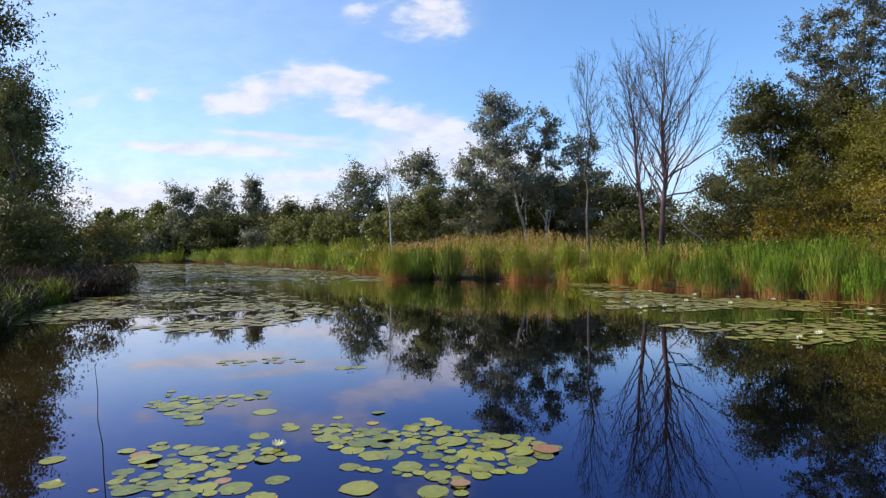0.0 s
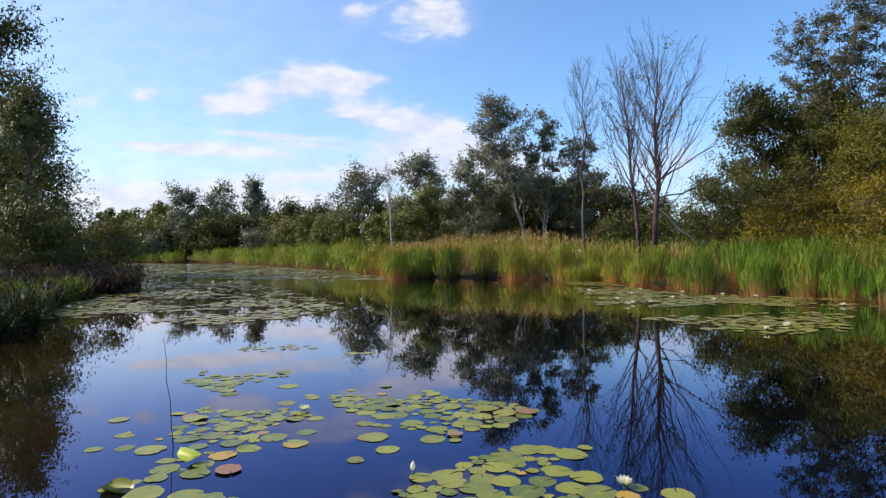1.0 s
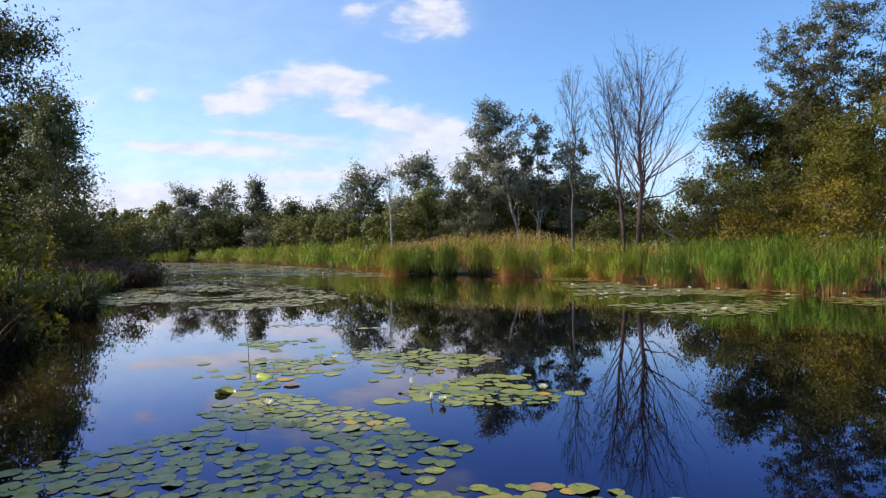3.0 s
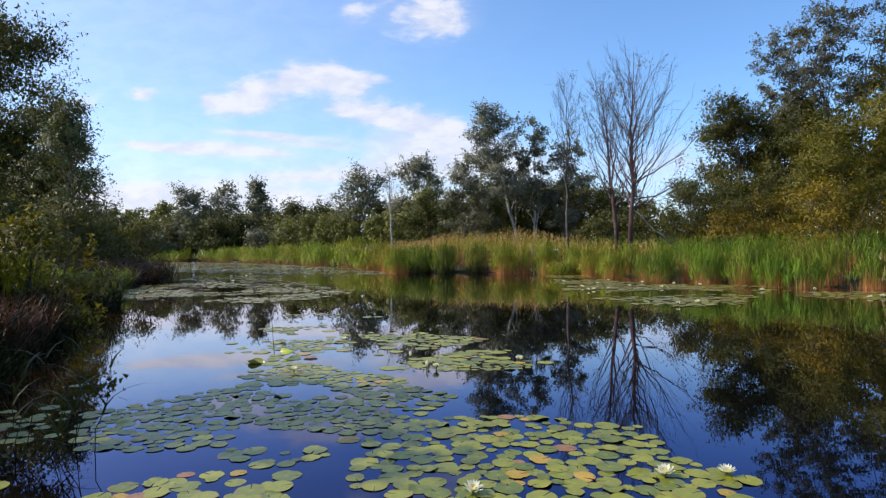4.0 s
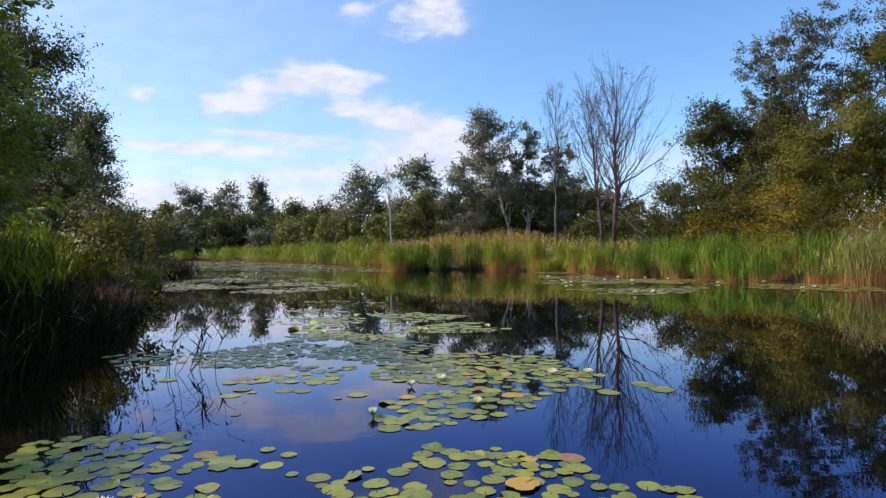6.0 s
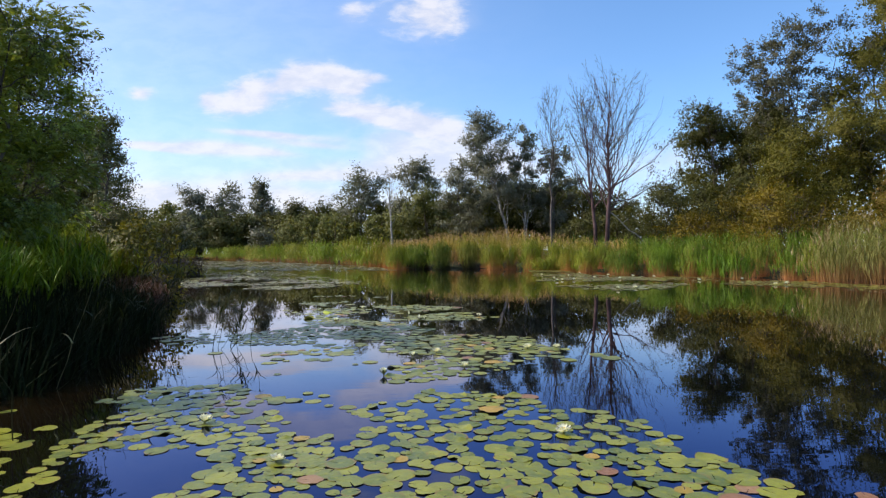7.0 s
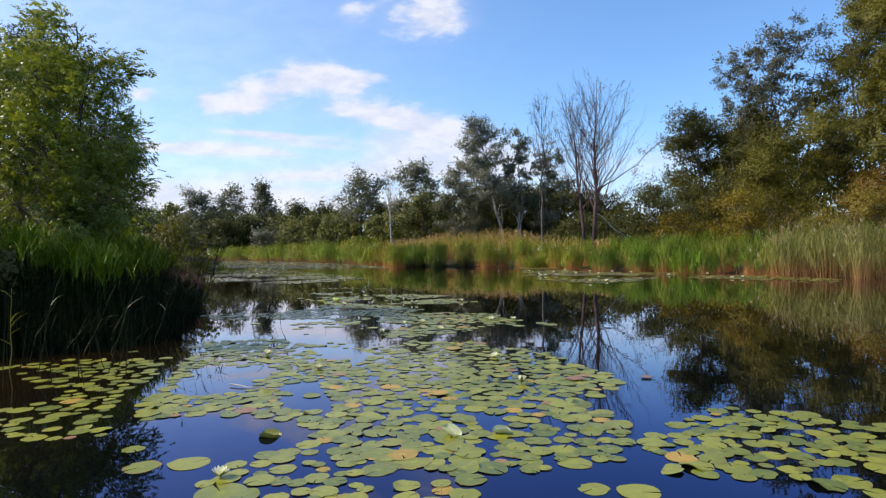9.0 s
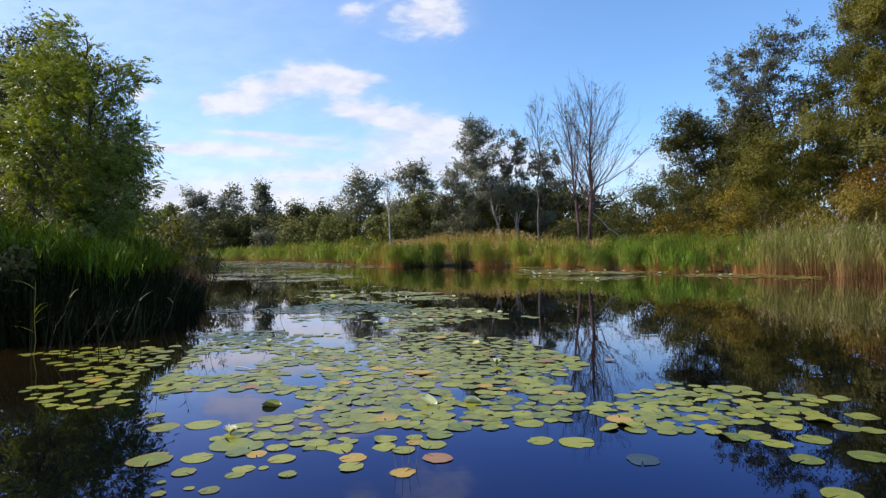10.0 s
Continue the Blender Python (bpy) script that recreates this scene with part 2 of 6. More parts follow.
def plain(name, low, high, rough=0.6, scale=20.0, spec=0.4, glow=0.0):
    m, n = material(name)
    spot = n.add("ShaderNodeTexCoord").outputs["Object"]
    f = n.noise(spot, scale, 4.0)
    p = principled(n, n.mix(f, low, high), rough, spec, f, 0.2)
    if glow:
        p.inputs["Subsurface Weight"].default_value = glow
        p.inputs["Subsurface Radius"].default_value = (0.02, 0.02, 0.015)
    finish(n, p.outputs[0])
    return m


M = {
    "water": water_material(),
    "ground": ground_material(),
    "reed": reed_material("reed_green", (0.40, 0.16, 0.06), (0.085, 0.118, 0.010), (0.36, 0.325, 0.036), (0.50, 0.32, 0.18)),
    "reed_fresh": reed_material("reed_fresh", (0.36, 0.15, 0.06), (0.048, 0.100, 0.009), (0.215, 0.285, 0.028), (0.42, 0.29, 0.17)),
    "reed_far": reed_material("reed_far", (0.30, 0.14, 0.05), (0.10, 0.155, 0.012), (0.31, 0.325, 0.036), (0.56, 0.37, 0.21)),
    # Stems nearly black below green tops: the bank's shade put into the colour.
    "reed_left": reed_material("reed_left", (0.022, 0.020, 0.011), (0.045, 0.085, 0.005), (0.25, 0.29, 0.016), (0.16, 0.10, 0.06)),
    # Near-black stem colour stands for the shade under the cove's reeds.
    "reed_shaded_foot": reed_material("reed_shaded_foot", (0.016, 0.012, 0.007), (0.06, 0.105, 0.010), (0.235, 0.25, 0.034), (0.4, 0.28, 0.16)),
    "reed_back": reed_material("reed_back", (0.27, 0.14, 0.05), (0.21, 0.205, 0.024), (0.56, 0.42, 0.10), (0.68, 0.43, 0.25)),
    "reed_tan": reed_material("reed_tan", (0.26, 0.13, 0.05), (0.15, 0.145, 0.04), (0.37, 0.295, 0.12), (0.38, 0.30, 0.19)),
    "russet_reed": reed_material("russet_reed", (0.045, 0.024, 0.016), (0.045, 0.03, 0.016), (0.12, 0.068, 0.036), (0.14, 0.08, 0.05)),
    "pad_sunken": pad_material("pad_sunken", (0.02, 0.035, 0.045), (0.05, 0.075, 0.08), (0.04, 0.05, 0.05), 0.5),
    # Reed colour dark enough to include the shade along the left shore.
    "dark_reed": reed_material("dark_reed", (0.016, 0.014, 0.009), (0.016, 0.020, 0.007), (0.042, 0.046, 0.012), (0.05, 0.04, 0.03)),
    "pale_grass": reed_material("pale_grass", (0.16, 0.13, 0.08), (0.17, 0.16, 0.08), (0.26, 0.23, 0.13), (0.4, 0.33, 0.2)),
    "dead_reed": reed_material("dead_reed", (0.03, 0.022, 0.016), (0.035, 0.028, 0.018), (0.075, 0.05, 0.036), (0.09, 0.06, 0.04)),
    # Almost black so that the bank's shaded face is carried by colour.
    "shade_dark_blade": foliage("shade_dark_blade", (0.006, 0.010, 0.003), (0.022, 0.030, 0.007), 0.7, 0.05, spec=0.08),
    "leaf_grey": foliage("leaf_poplar", (0.072, 0.080, 0.052), (0.255, 0.25, 0.17), 0.45, 0.22, spec=0.25),
    "leaf_thin": foliage("leaf_robinia", (0.05, 0.052, 0.032), (0.17, 0.16, 0.09), 0.5, 0.2),
    # Dark green of oaks; on shrubs this tone also includes their shade.
    "leaf_dark": foliage("leaf_oak_and_shade", (0.030, 0.038, 0.009), (0.142, 0.134, 0.030), 0.5, 0.26),
    "leaf_mid": foliage("leaf_shrub", (0.05, 0.058, 0.007), (0.235, 0.20, 0.03), 0.5, 0.3),
    "leaf_olive": foliage("leaf_olive", (0.072, 0.060, 0.007), (0.305, 0.218, 0.022), 0.5, 0.28),
    "leaf_rust": foliage("leaf_rust", (0.085, 0.05, 0.012), (0.27, 0.155, 0.028), 0.55, 0.3),
    "leaf_ash_dark": foliage("leaf_ash_dark", (0.038, 0.050, 0.017), (0.195, 0.20, 0.07), 0.5, 0.2),
    "leaf_wood": foliage("leaf_wood", (0.052, 0.066, 0.017), (0.235, 0.23, 0.066), 0.5, 0.26),
    "leaf_bright": foliage("leaf_ash", (0.038, 0.062, 0.009), (0.36, 0.415, 0.06), 0.38, 0.4, spec=0.45),
    "bark": bark("bark_brown", (0.05, 0.038, 0.028), (0.15, 0.12, 0.09)),
    "bark_grey": bark("bark_grey", (0.05, 0.042, 0.036), (0.16, 0.135, 0.115)),
    "bark_birch": bark("bark_birch", (0.13, 0.115, 0.10), (0.55, 0.52, 0.46), 3.0, True),
    "bark_dead": bark("bark_dead", (0.024, 0.014, 0.014), (0.16, 0.10, 0.094), 2.2),
    "pad": pad_material("pad_green", (0.085, 0.115, 0.005), (0.295, 0.288, 0.012), (0.25, 0.13, 0.035), 0.75),
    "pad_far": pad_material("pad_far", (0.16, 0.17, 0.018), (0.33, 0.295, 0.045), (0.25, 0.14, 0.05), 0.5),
    "pad_old": pad_material("pad_yellowed", (0.30, 0.21, 0.025), (0.46, 0.28, 0.045), (0.16, 0.10, 0.04)),
    "pad_red": pad_material("pad_reddened", (0.24, 0.11, 0.05), (0.34, 0.20, 0.09), (0.2, 0.1, 0.06)),
    "pad_bright": pad_material("pad_bright", (0.30, 0.38, 0.03), (0.42, 0.46, 0.06), (0.4, 0.4, 0.08)),
    "pad_pale": pad_material("pad_pale", (0.36, 0.42, 0.18), (0.5, 0.52, 0.3), (0.4, 0.36, 0.2)),
    "petal": foliage("petal_white", (0.80, 0.80, 0.76), (0.86, 0.86, 0.82), 0.45, 0.4),
    "stamen": plain("stamen_yellow", (0.70, 0.45, 0.03), (0.80, 0.58, 0.06), 0.6),
    "sepal": plain("sepal_green", (0.10, 0.14, 0.03), (0.2, 0.2, 0.06), 0.5),
}


# ---- mesh helpers ----
def softened(v, f, want, own):
    """Turns the faces towards want (a direction for each corner) and gives corner normals between it and the faces' own."""
    f = np.array(f)
    ng = np.cross(v[f[:, 1]] - v[f[:, 0]], v[f[:, 2]] - v[f[:, 0]])
    ng /= np.linalg.norm(ng, axis=1)[:, None] + 1e-12
    back = (ng * want[f[:, 0]]).sum(1) < 0
    f[back] = f[back][:, ::-1]
    ng[back] *= -1
    mine = np.zeros_like(v)
    for k in range(f.shape[1]):
        mine[f[:, k]] = ng
    n = want / (np.linalg.norm(want, axis=1)[:, None] + 1e-9) * (1 - own) + mine * own
    return f, n / (np.linalg.norm(n, axis=1)[:, None] + 1e-9)


def mesh_from(name, verts, faces, mats, tint=None, smooth=False, want=None, own=0.4):
    """A mesh from arrays; all faces have the same number of corners. want: the way in which a soft body of leaves faces."""
    verts, faces = np.asarray(verts, np.float32), np.asarray(faces, np.int32)
    if want is not None:
        faces, normals = softened(verts, faces, np.asarray(want, np.float32), own)
        smooth = True
    me = bpy.data.meshes.new(name)
    k = faces.shape[1]
    me.vertices.add(len(verts))
    me.vertices.foreach_set("co", verts.ravel())
    me.loops.add(faces.size)
    me.loops.foreach_set("vertex_index", faces.ravel())
    me.polygons.add(len(faces))
    me.polygons.foreach_set("loop_start", np.arange(0, faces.size, k, dtype=np.int32))
    me.polygons.foreach_set("use_smooth", np.full(len(faces), smooth))
    if tint is not None:
        me.attributes.new("tint", "FLOAT", "POINT").data.foreach_set("value", np.asarray(tint, np.float32))
    if want is not None:
        me.attributes.new("custom_normal", "FLOAT_VECTOR", "POINT").data.foreach_set("vector", normals.astype(np.float32).ravel())
    for mat in mats if isinstance(mats, (list, tuple)) else [mats]:
        me.materials.append(mat)
    me.update(calc_edges=True)
    return me


def part(name, me, parent, label=""):
    ob = new(name, me)
    ob.parent = parent
    return tagged(ob, label)


def joined(pieces):
    """Several (verts, faces) as one."""
    vs, fs, at = [], [], 0
    for v, f in pieces:
        vs.append(v)
        fs.append(np.asarray(f) + at)
        at += len(v)
    return np.concatenate(vs), np.concatenate(fs)


def tube(points, radii, sides=6):
    """A tapering tube along a line of points, as quads."""
    p, r = np.asarray(points, float), np.asarray(radii, float)
    d = np.gradient(p, axis=0)
    d /= np.linalg.norm(d, axis=1)[:, None] + 1e-9
    ref = np.where(np.abs(d[:, 2:3]) > 0.9, [[1.0, 0, 0]], [[0, 0, 1.0]])
    a = np.cross(d, ref)
    a /= np.linalg.norm(a, axis=1)[:, None] + 1e-9
    b = np.cross(d, a)
    ang = np.arange(sides) * 2 * np.pi / sides
    ring = a[:, None] * np.cos(ang)[None, :, None] + b[:, None] * np.sin(ang)[None, :, None]
    v = (p[:, None] + ring * r[:, None, None]).reshape(-1, 3)
    i, j = np.meshgrid(np.arange(len(p) - 1), np.arange(sides), indexing="ij")
    i, j = i.ravel(), j.ravel()
    k = (j + 1) % sides
    return v, np.stack([i * sides + j, i * sides + k, (i + 1) * sides + k, (i + 1) * sides + j], 1)


def leaves(rng, centres, size, aspect=0.6, face=None):
    """A small pointed leaf round every centre. face: the way in which the leaves of a spray look, as a rule."""
    c = np.asarray(centres)
    m = len(c)
    d = rng.normal(size=(m, 3))
    d[:, 2] -= 0.35
    nrm = rng.normal(0, 0.45, size=(m, 3))
    nrm[:, 2] += 0.45
    if face is not None:
        nrm += face
    d /= np.linalg.norm(d, axis=1)[:, None]
    side = np.cross(d, nrm)
    side /= np.linalg.norm(side, axis=1)[:, None] + 1e-9
    s = size * rng.uniform(0.6, 1.35, m)[:, None]
    w = s * aspect * 0.5
    v = np.stack([c - d * s * 0.45 + side * w, c - d * s * 0.45 - side * w, c + d * s * 0.55], 1).reshape(-1, 3)
    return v, np.arange(m)[:, None] * 3 + [0, 1, 2]


def blades(base, heading, length, width, lean, droop, tint0, tint1, segs=3):
    """Grass blades and stems: tapering strips that lean and droop along their heading. tint runs from foot to tip."""
    m = len(base)
    s = np.linspace(0, 1, segs + 1)[None, :, None]
    hd = np.stack([np.cos(heading), np.sin(heading), np.zeros(m)], 1)[:, None]
    side = np.stack([-np.sin(heading), np.cos(heading), np.zeros(m)], 1)[:, None]
    L, lean, droop = (np.broadcast_to(a, m)[:, None, None] for a in (length, lean, droop))
    out = L * (lean * s + droop * s * s)
    rise = L * (s * np.sqrt(np.clip(1 - lean**2, 0.05, 1)) - 0.55 * droop * s**3)
    mid = base[:, None] + hd * out + np.array([0, 0, 1.0]) * rise
    wid = np.broadcast_to(width, m)[:, None, None] * 0.5 * (1 - 0.92 * s**1.5)
    v = np.stack([mid - side * wid, mid + side * wid], 2).reshape(-1, 3)
    t = np.broadcast_to(tint0, m)[:, None] * (1 - s[0, :, 0]) + np.broadcast_to(tint1, m)[:, None] * s[0, :, 0]
    t = np.repeat(t, 2, axis=1).ravel()
    n = (segs + 1) * 2
    at = np.arange(m)[:, None] * n
    quads = np.concatenate([at + [2 * k, 2 * k + 1, 2 * k + 3, 2 * k + 2] for k in range(segs)], 1).reshape(-1, 4)
    return v, quads, t


# ---- pond, ground, water ----
SHORE = np.array([
    (30, -34), (27, -8), (22.5, 4), (19, 8.5), (16.6, 12), (15.0, 14.8), (13.4, 18.6), (10.6, 24.0), (9.2, 29), (8.2, 33.4),
    (3.3, 34.2), (2.5, 37.3), (-1.1, 38.0), (-2.3, 36.2), (-4.2, 42), (-6.2, 52), (-12, 64), (-31, 100), (-55, 135), (-74, 141), (-100, 138), (-78, 110),
    (-46, 70), (-27, 44), (-20.5, 37), (-16.4, 28), (-15.4, 22.3), (-14.2, 18.5), (-11.4, 13), (-8.3, 8.4), (-6.8, 5.6), (-5.4, 2.5), (-4.7, 0.3),
    (-4.0, -2.6), (-3.9, -3.8), (-5.4, -4.4), (-9, -5.4), (-15, -9), (-20, -32), (4, -46),
])


def off_shore(x, y):
    """Distance to the shore, plus on land, minus on the water."""
    p = np.stack([np.ravel(x), np.ravel(y)], 1).astype(float)
    best, inside = np.full(len(p), 1e9), np.zeros(len(p), bool)
    for a, b in zip(SHORE, np.roll(SHORE, -1, axis=0)):
        ab, ap = b - a, p - a
        h = np.clip((ap @ ab) / (ab @ ab), 0, 1)
        best = np.minimum(best, np.hypot(*(ap - h[:, None] * ab).T))
        cross = (a[1] > p[:, 1]) != (b[1] > p[:, 1])
        with np.errstate(divide="ignore", invalid="ignore"):
            at = a[0] + (p[:, 1] - a[1]) * ab[0] / (ab[1] if ab[1] else 1e-9)
        inside ^= cross & (p[:, 0] < at)
    return np.where(inside, -best, best)


def wave(x, y, s):
    """Cheap smooth unevenness, about -1 to 1."""
    return (np.sin(x / s + 1.3 * np.sin(y / s * 0.7)) + np.sin(y / s * 1.2 + 1.1 * np.sin(x / s * 0.8 + 2))) / 2


def land_height(x, y):
    x, y = np.asarray(x, float), np.asarray(y, float)
    d = off_shore(x, y).reshape(np.shape(x))
    land = -0.22 + 0.52 * np.clip(d / 3, 0, 1) + 0.5 * np.clip(d / 40, 0, 1) + 0.06 * wave(x, y, 1.7) * np.clip(d / 2, 0, 1)
    return np.where(d > 0, land, np.maximum(-0.9, -0.22 + d * 0.4))


def build_ground():
    near = np.arange(-34, 34.1, 1.0)
    far = 34 * 1.16 ** np.arange(1, 31)
    xs = np.concatenate([-far[::-1], near, far])
    ynear = np.arange(-48, 70.1, 1.0)
    ys = np.concatenate([-48 - (far[::-1] - 34), ynear, 70 + (far - 34)])
    gx, gy = np.meshgrid(xs, ys, indexing="ij")
    v = np.stack([gx, gy, land_height(gx, gy)], -1).reshape(-1, 3)
    i, j = np.meshgrid(np.arange(len(xs) - 1), np.arange(len(ys) - 1), indexing="ij")
    i, j, w = i.ravel(), j.ravel(), len(ys)
    f = np.stack([i * w + j, (i + 1) * w + j, (i + 1) * w + j + 1, i * w + j + 1], 1)
    tagged(new("ground", mesh_from("ground", v, f, M["ground"], smooth=True)), "earth and turf banks round the pond", "ground", kind="structure")
    v = [(-130, -60, 0), (45, -60, 0), (45, 190, 0), (-130, 190, 0)]
    tagged(new("water", mesh_from("water", v, [(0, 1, 2, 3)], M["water"])), "still dark pond water mirroring sky and trees", "water", kind="structure")


build_ground()


# ---- reeds ----
def reed_bed(name, label, rng, xy, height, mat, stem_w=0.010, leaf_n=7, leaf_w=0.026, leaf_l=0.42, heads=0.3, bare=0.35, lean=0.10, canes=0.0, fan=None, leaf_segs=3, hang=(0.25, 0.65, 0.15, 0.75), stem_segs=4):
    """A bed of reeds standing at xy: stems, long drooping blades and feathery seed heads, as one mesh."""
    m = len(xy)
    z = np.clip(land_height(xy[:, 0], xy[:, 1]), -0.3, 2)
    base = np.column_stack([xy, z])
    h = np.broadcast_to(height, m) * rng.uniform(0.8, 1.12, m)
    head = rng.uniform(0, 2 * np.pi, m)
    ln = np.abs(rng.normal(0, lean, m)).clip(0, 0.5)
    if fan is not None:
        # stalks of a tussock spread away from its middle
        off = xy - fan
        head = np.arctan2(off[:, 1], off[:, 0]) + rng.normal(0, 0.5, m)
        ln = (np.hypot(*off.T) * 0.6 + ln * 0.6).clip(0, 0.45)
    parts = [blades(base, head, h, stem_w * rng.uniform(0.8, 1.3, m), ln, ln * 0.25, 0.0, 0.6, stem_segs)]
    owner = [np.arange(m)]

    if canes:
        # bare canes that fill the foot of the bed
        q = int(m * canes)
        pick = rng.integers(0, m, q)
        foot = base[pick] + np.column_stack([rng.normal(0, 0.12, (q, 2)), np.zeros(q)])
        parts.append(blades(foot, rng.uniform(0, 2 * np.pi, q), h[pick] * rng.uniform(0.45, 0.85, q), 0.014, np.abs(rng.normal(0, lean, q)), 0.0, 0.0, 0.35, 1))
        owner.append(pick)

    def along(s):
        s = np.asarray(s)
        hd = np.stack([np.cos(head), np.sin(head)], 1)
        out = h * (ln * s + ln * 0.25 * s * s)
        rise = h * (s * np.sqrt(np.clip(1 - ln**2, 0.05, 1)) - 0.55 * ln * 0.25 * s**3)
        return base + np.column_stack([hd * out[:, None], rise])

    for k in range(leaf_n):
        s = bare + (0.98 - bare) * (k + rng.uniform(0, 1, m)) / leaf_n
        grow = leaf_l * rng.uniform(0.6, 1.25, m) * (0.75 + 0.4 * np.sin(s * np.pi))
        parts.append(blades(along(s), rng.uniform(0, 2 * np.pi, m), grow, leaf_w * rng.uniform(0.7, 1.3, m),
                            rng.uniform(*hang[:2], m), rng.uniform(*hang[2:], m), 0.35 + 0.35 * s, 0.45 + 0.3 * s, leaf_segs))
        owner.append(np.arange(m))
    tall = np.flatnonzero(rng.uniform(size=m) < heads)
    if len(tall):
        top = along(np.ones(m))[tall]
        for k in range(3):
            q = len(tall)
            parts.append(blades(top - [0, 0, 0.1], rng.uniform(0, 2 * np.pi, q), rng.uniform(0.2, 0.34, q), 0.024, 0.25, 0.45, 1.0, 1.0, 2))
            owner.append(tall)
    # the bed is lit as a soft body: outwards from a tussock's middle and up
    out = np.column_stack([(xy - fan) / (np.hypot(*(xy - fan).T)[:, None] + 0.06) if fan is not None else rng.normal(0, 0.6, (m, 2)), np.full(m, 0.55)])
    vs, fs, ts, ns, at = [], [], [], [], 0
    for (v, f, t), own in zip(parts, owner):
        ns.append(np.repeat(out[own], len(v) // len(own), axis=0))
        vs.append(v)
        fs.append(f + at)
        ts.append(t)
        at += len(v)
    me = mesh_from(name, np.concatenate(vs), np.concatenate(fs), mat, np.concatenate(ts), want=np.concatenate(ns), own=0.62)
    return tagged(new(name, me), label, "reeds", kind="stuff")


def scatter(rng, count, box, keep):
    """Points at random in a box (x0, x1, y0, y1) for which keep(x, y, distance to shore) is true."""
    x0, x1, y0, y1 = box
    x, y = rng.uniform(x0, x1, count), rng.uniform(y0, y1, count)
    ok = keep(x, y, off_shore(x, y))
    return np.column_stack([x[ok], y[ok]])


def tussocks(rng, box, keep, space, stalks, width):
    """Stalks gathered in tussocks: their places, and the middle of the tussock each belongs to."""
    seeds = scatter(rng, 6000, box, keep)
    chosen = []
    for p in seeds:
        if all((p[0] - q[0]) ** 2 + (p[1] - q[1]) ** 2 > space * space for q in chosen):
            chosen.append(p)
    mid = np.repeat(np.array(chosen), stalks, axis=0)
    keep_some = rng.uniform(size=len(mid)) < np.repeat(rng.uniform(0.55, 1.0, len(chosen)), stalks)
    mid = mid[keep_some]
    return mid + rng.normal(0, width, (len(mid), 2)).clip(-2.1 * width, 2.1 * width), mid


def build_reeds():
    rng = np.random.default_rng(11)
    clump = lambda x, y: wave(x, y, 0.9) + 0.6 * wave(x + 9, y - 4, 0.35)  # noqa: E731
    right = lambda x, y: (x > -8) & (y > 3)  # noqa: E731
    lobe = lambda x, y: wave(x, y, 0.5) + 0.5 * wave(x - 3, y + 2, 0.22)  # noqa: E731
    dome = lambda xy, mid, w: 1.12 - 0.62 * np.clip(((xy - mid) ** 2).sum(1) / (2.1 * w) ** 2, 0, 1)  # noqa: E731
    # the front of the right bank, in tussocks
    xy, mid = tussocks(rng, (-8, 27, 14.3, 56), lambda x, y, d: right(x, y) & (d > -0.15 - 0.5 * lobe(x, y)) & (d < 2.1), 1.3, 205, 0.235)
    hgt = (1.66 - 0.28 * np.clip((mid[:, 0] - 7) / 4, 0, 1) + 0.34 * lobe(mid[:, 0], mid[:, 1]) + 0.16 * clump(mid[:, 0], mid[:, 1])) * dome(xy, mid, 0.235)
    # The cove's shade is painted into the stem colour of this bed.
    cove = (mid[:, 0] > -2.5) & (mid[:, 0] < 3.4) & (mid[:, 1] < 43)
    reed_bed("reed_bed_cove", "green reeds over stems coloured dark for shade in a small cove", rng, xy[cove], hgt[cove] * 1.08, M["reed_shaded_foot"], leaf_n=7, heads=0.04, bare=0.56, canes=2.4, fan=mid[cove], leaf_segs=2, stem_segs=2, leaf_l=0.5, leaf_w=0.022, hang=(0.03, 0.26, 0.03, 0.36))
    xy, mid, hgt = xy[~cove], mid[~cove], hgt[~cove]
    east = mid[:, 0] + 0.6 * wave(mid[:, 0], mid[:, 1], 0.8) > 9.6
    for name, label, some, mat in (("reed_bed_front", "green common reeds with brown stems at the water's edge", ~east, M["reed"]), ("reed_bed_fresh", "fresh green reeds on russet canes at the water's edge", east, M["reed_fresh"])):
        reed_bed(name, label, rng, xy[some], hgt[some], mat, leaf_n=7, heads=0.02, bare=0.58, canes=2.0, fan=mid[some], leaf_segs=2, stem_segs=2, leaf_l=0.42, leaf_w=0.015, hang=(0.05, 0.34, 0.03, 0.42))
    # a taller greyer stand nearer by
    xy, mid = tussocks(rng, (15.0, 28, 2, 14.7), lambda x, y, d: right(x, y) & (d > -0.15 - 0.4 * lobe(x, y)) & (d < 2.4), 0.8, 80, 0.23)
    reed_bed("tall_reed_stand", "tall grey-green reeds with tan plumes on brown canes", rng, xy, (2.12 + 0.28 * lobe(mid[:, 0], mid[:, 1])) * dome(xy, mid, 0.3), M["reed_tan"], leaf_n=8, heads=0.2, bare=0.36, canes=1.6, fan=mid, leaf_segs=2, stem_segs=2, leaf_l=0.42, leaf_w=0.014, hang=(0.1, 0.42, 0.05, 0.5))
    # one small tussock off the shore
    xy = np.array([7.6, 31.6]) + rng.normal(0, [0.62, 0.3], (170, 2))
    reed_bed("sedge_tussock", "low green sedge tussock standing off the reed bed", rng, xy, 1.0, M["reed"], leaf_n=5, heads=0, bare=0.1, fan=np.tile([7.6, 31.6], (170, 1)) + 0.5 * (xy - [7.6, 31.6]), leaf_l=0.45)
    # the bed behind, of which the tops show
    xy = scatter(rng, 20000, (-8, 34, 3, 62), lambda x, y, d: right(x, y) & (d > 1.9) & (d < 15) & (rng.uniform(size=len(x)) < 0.8))
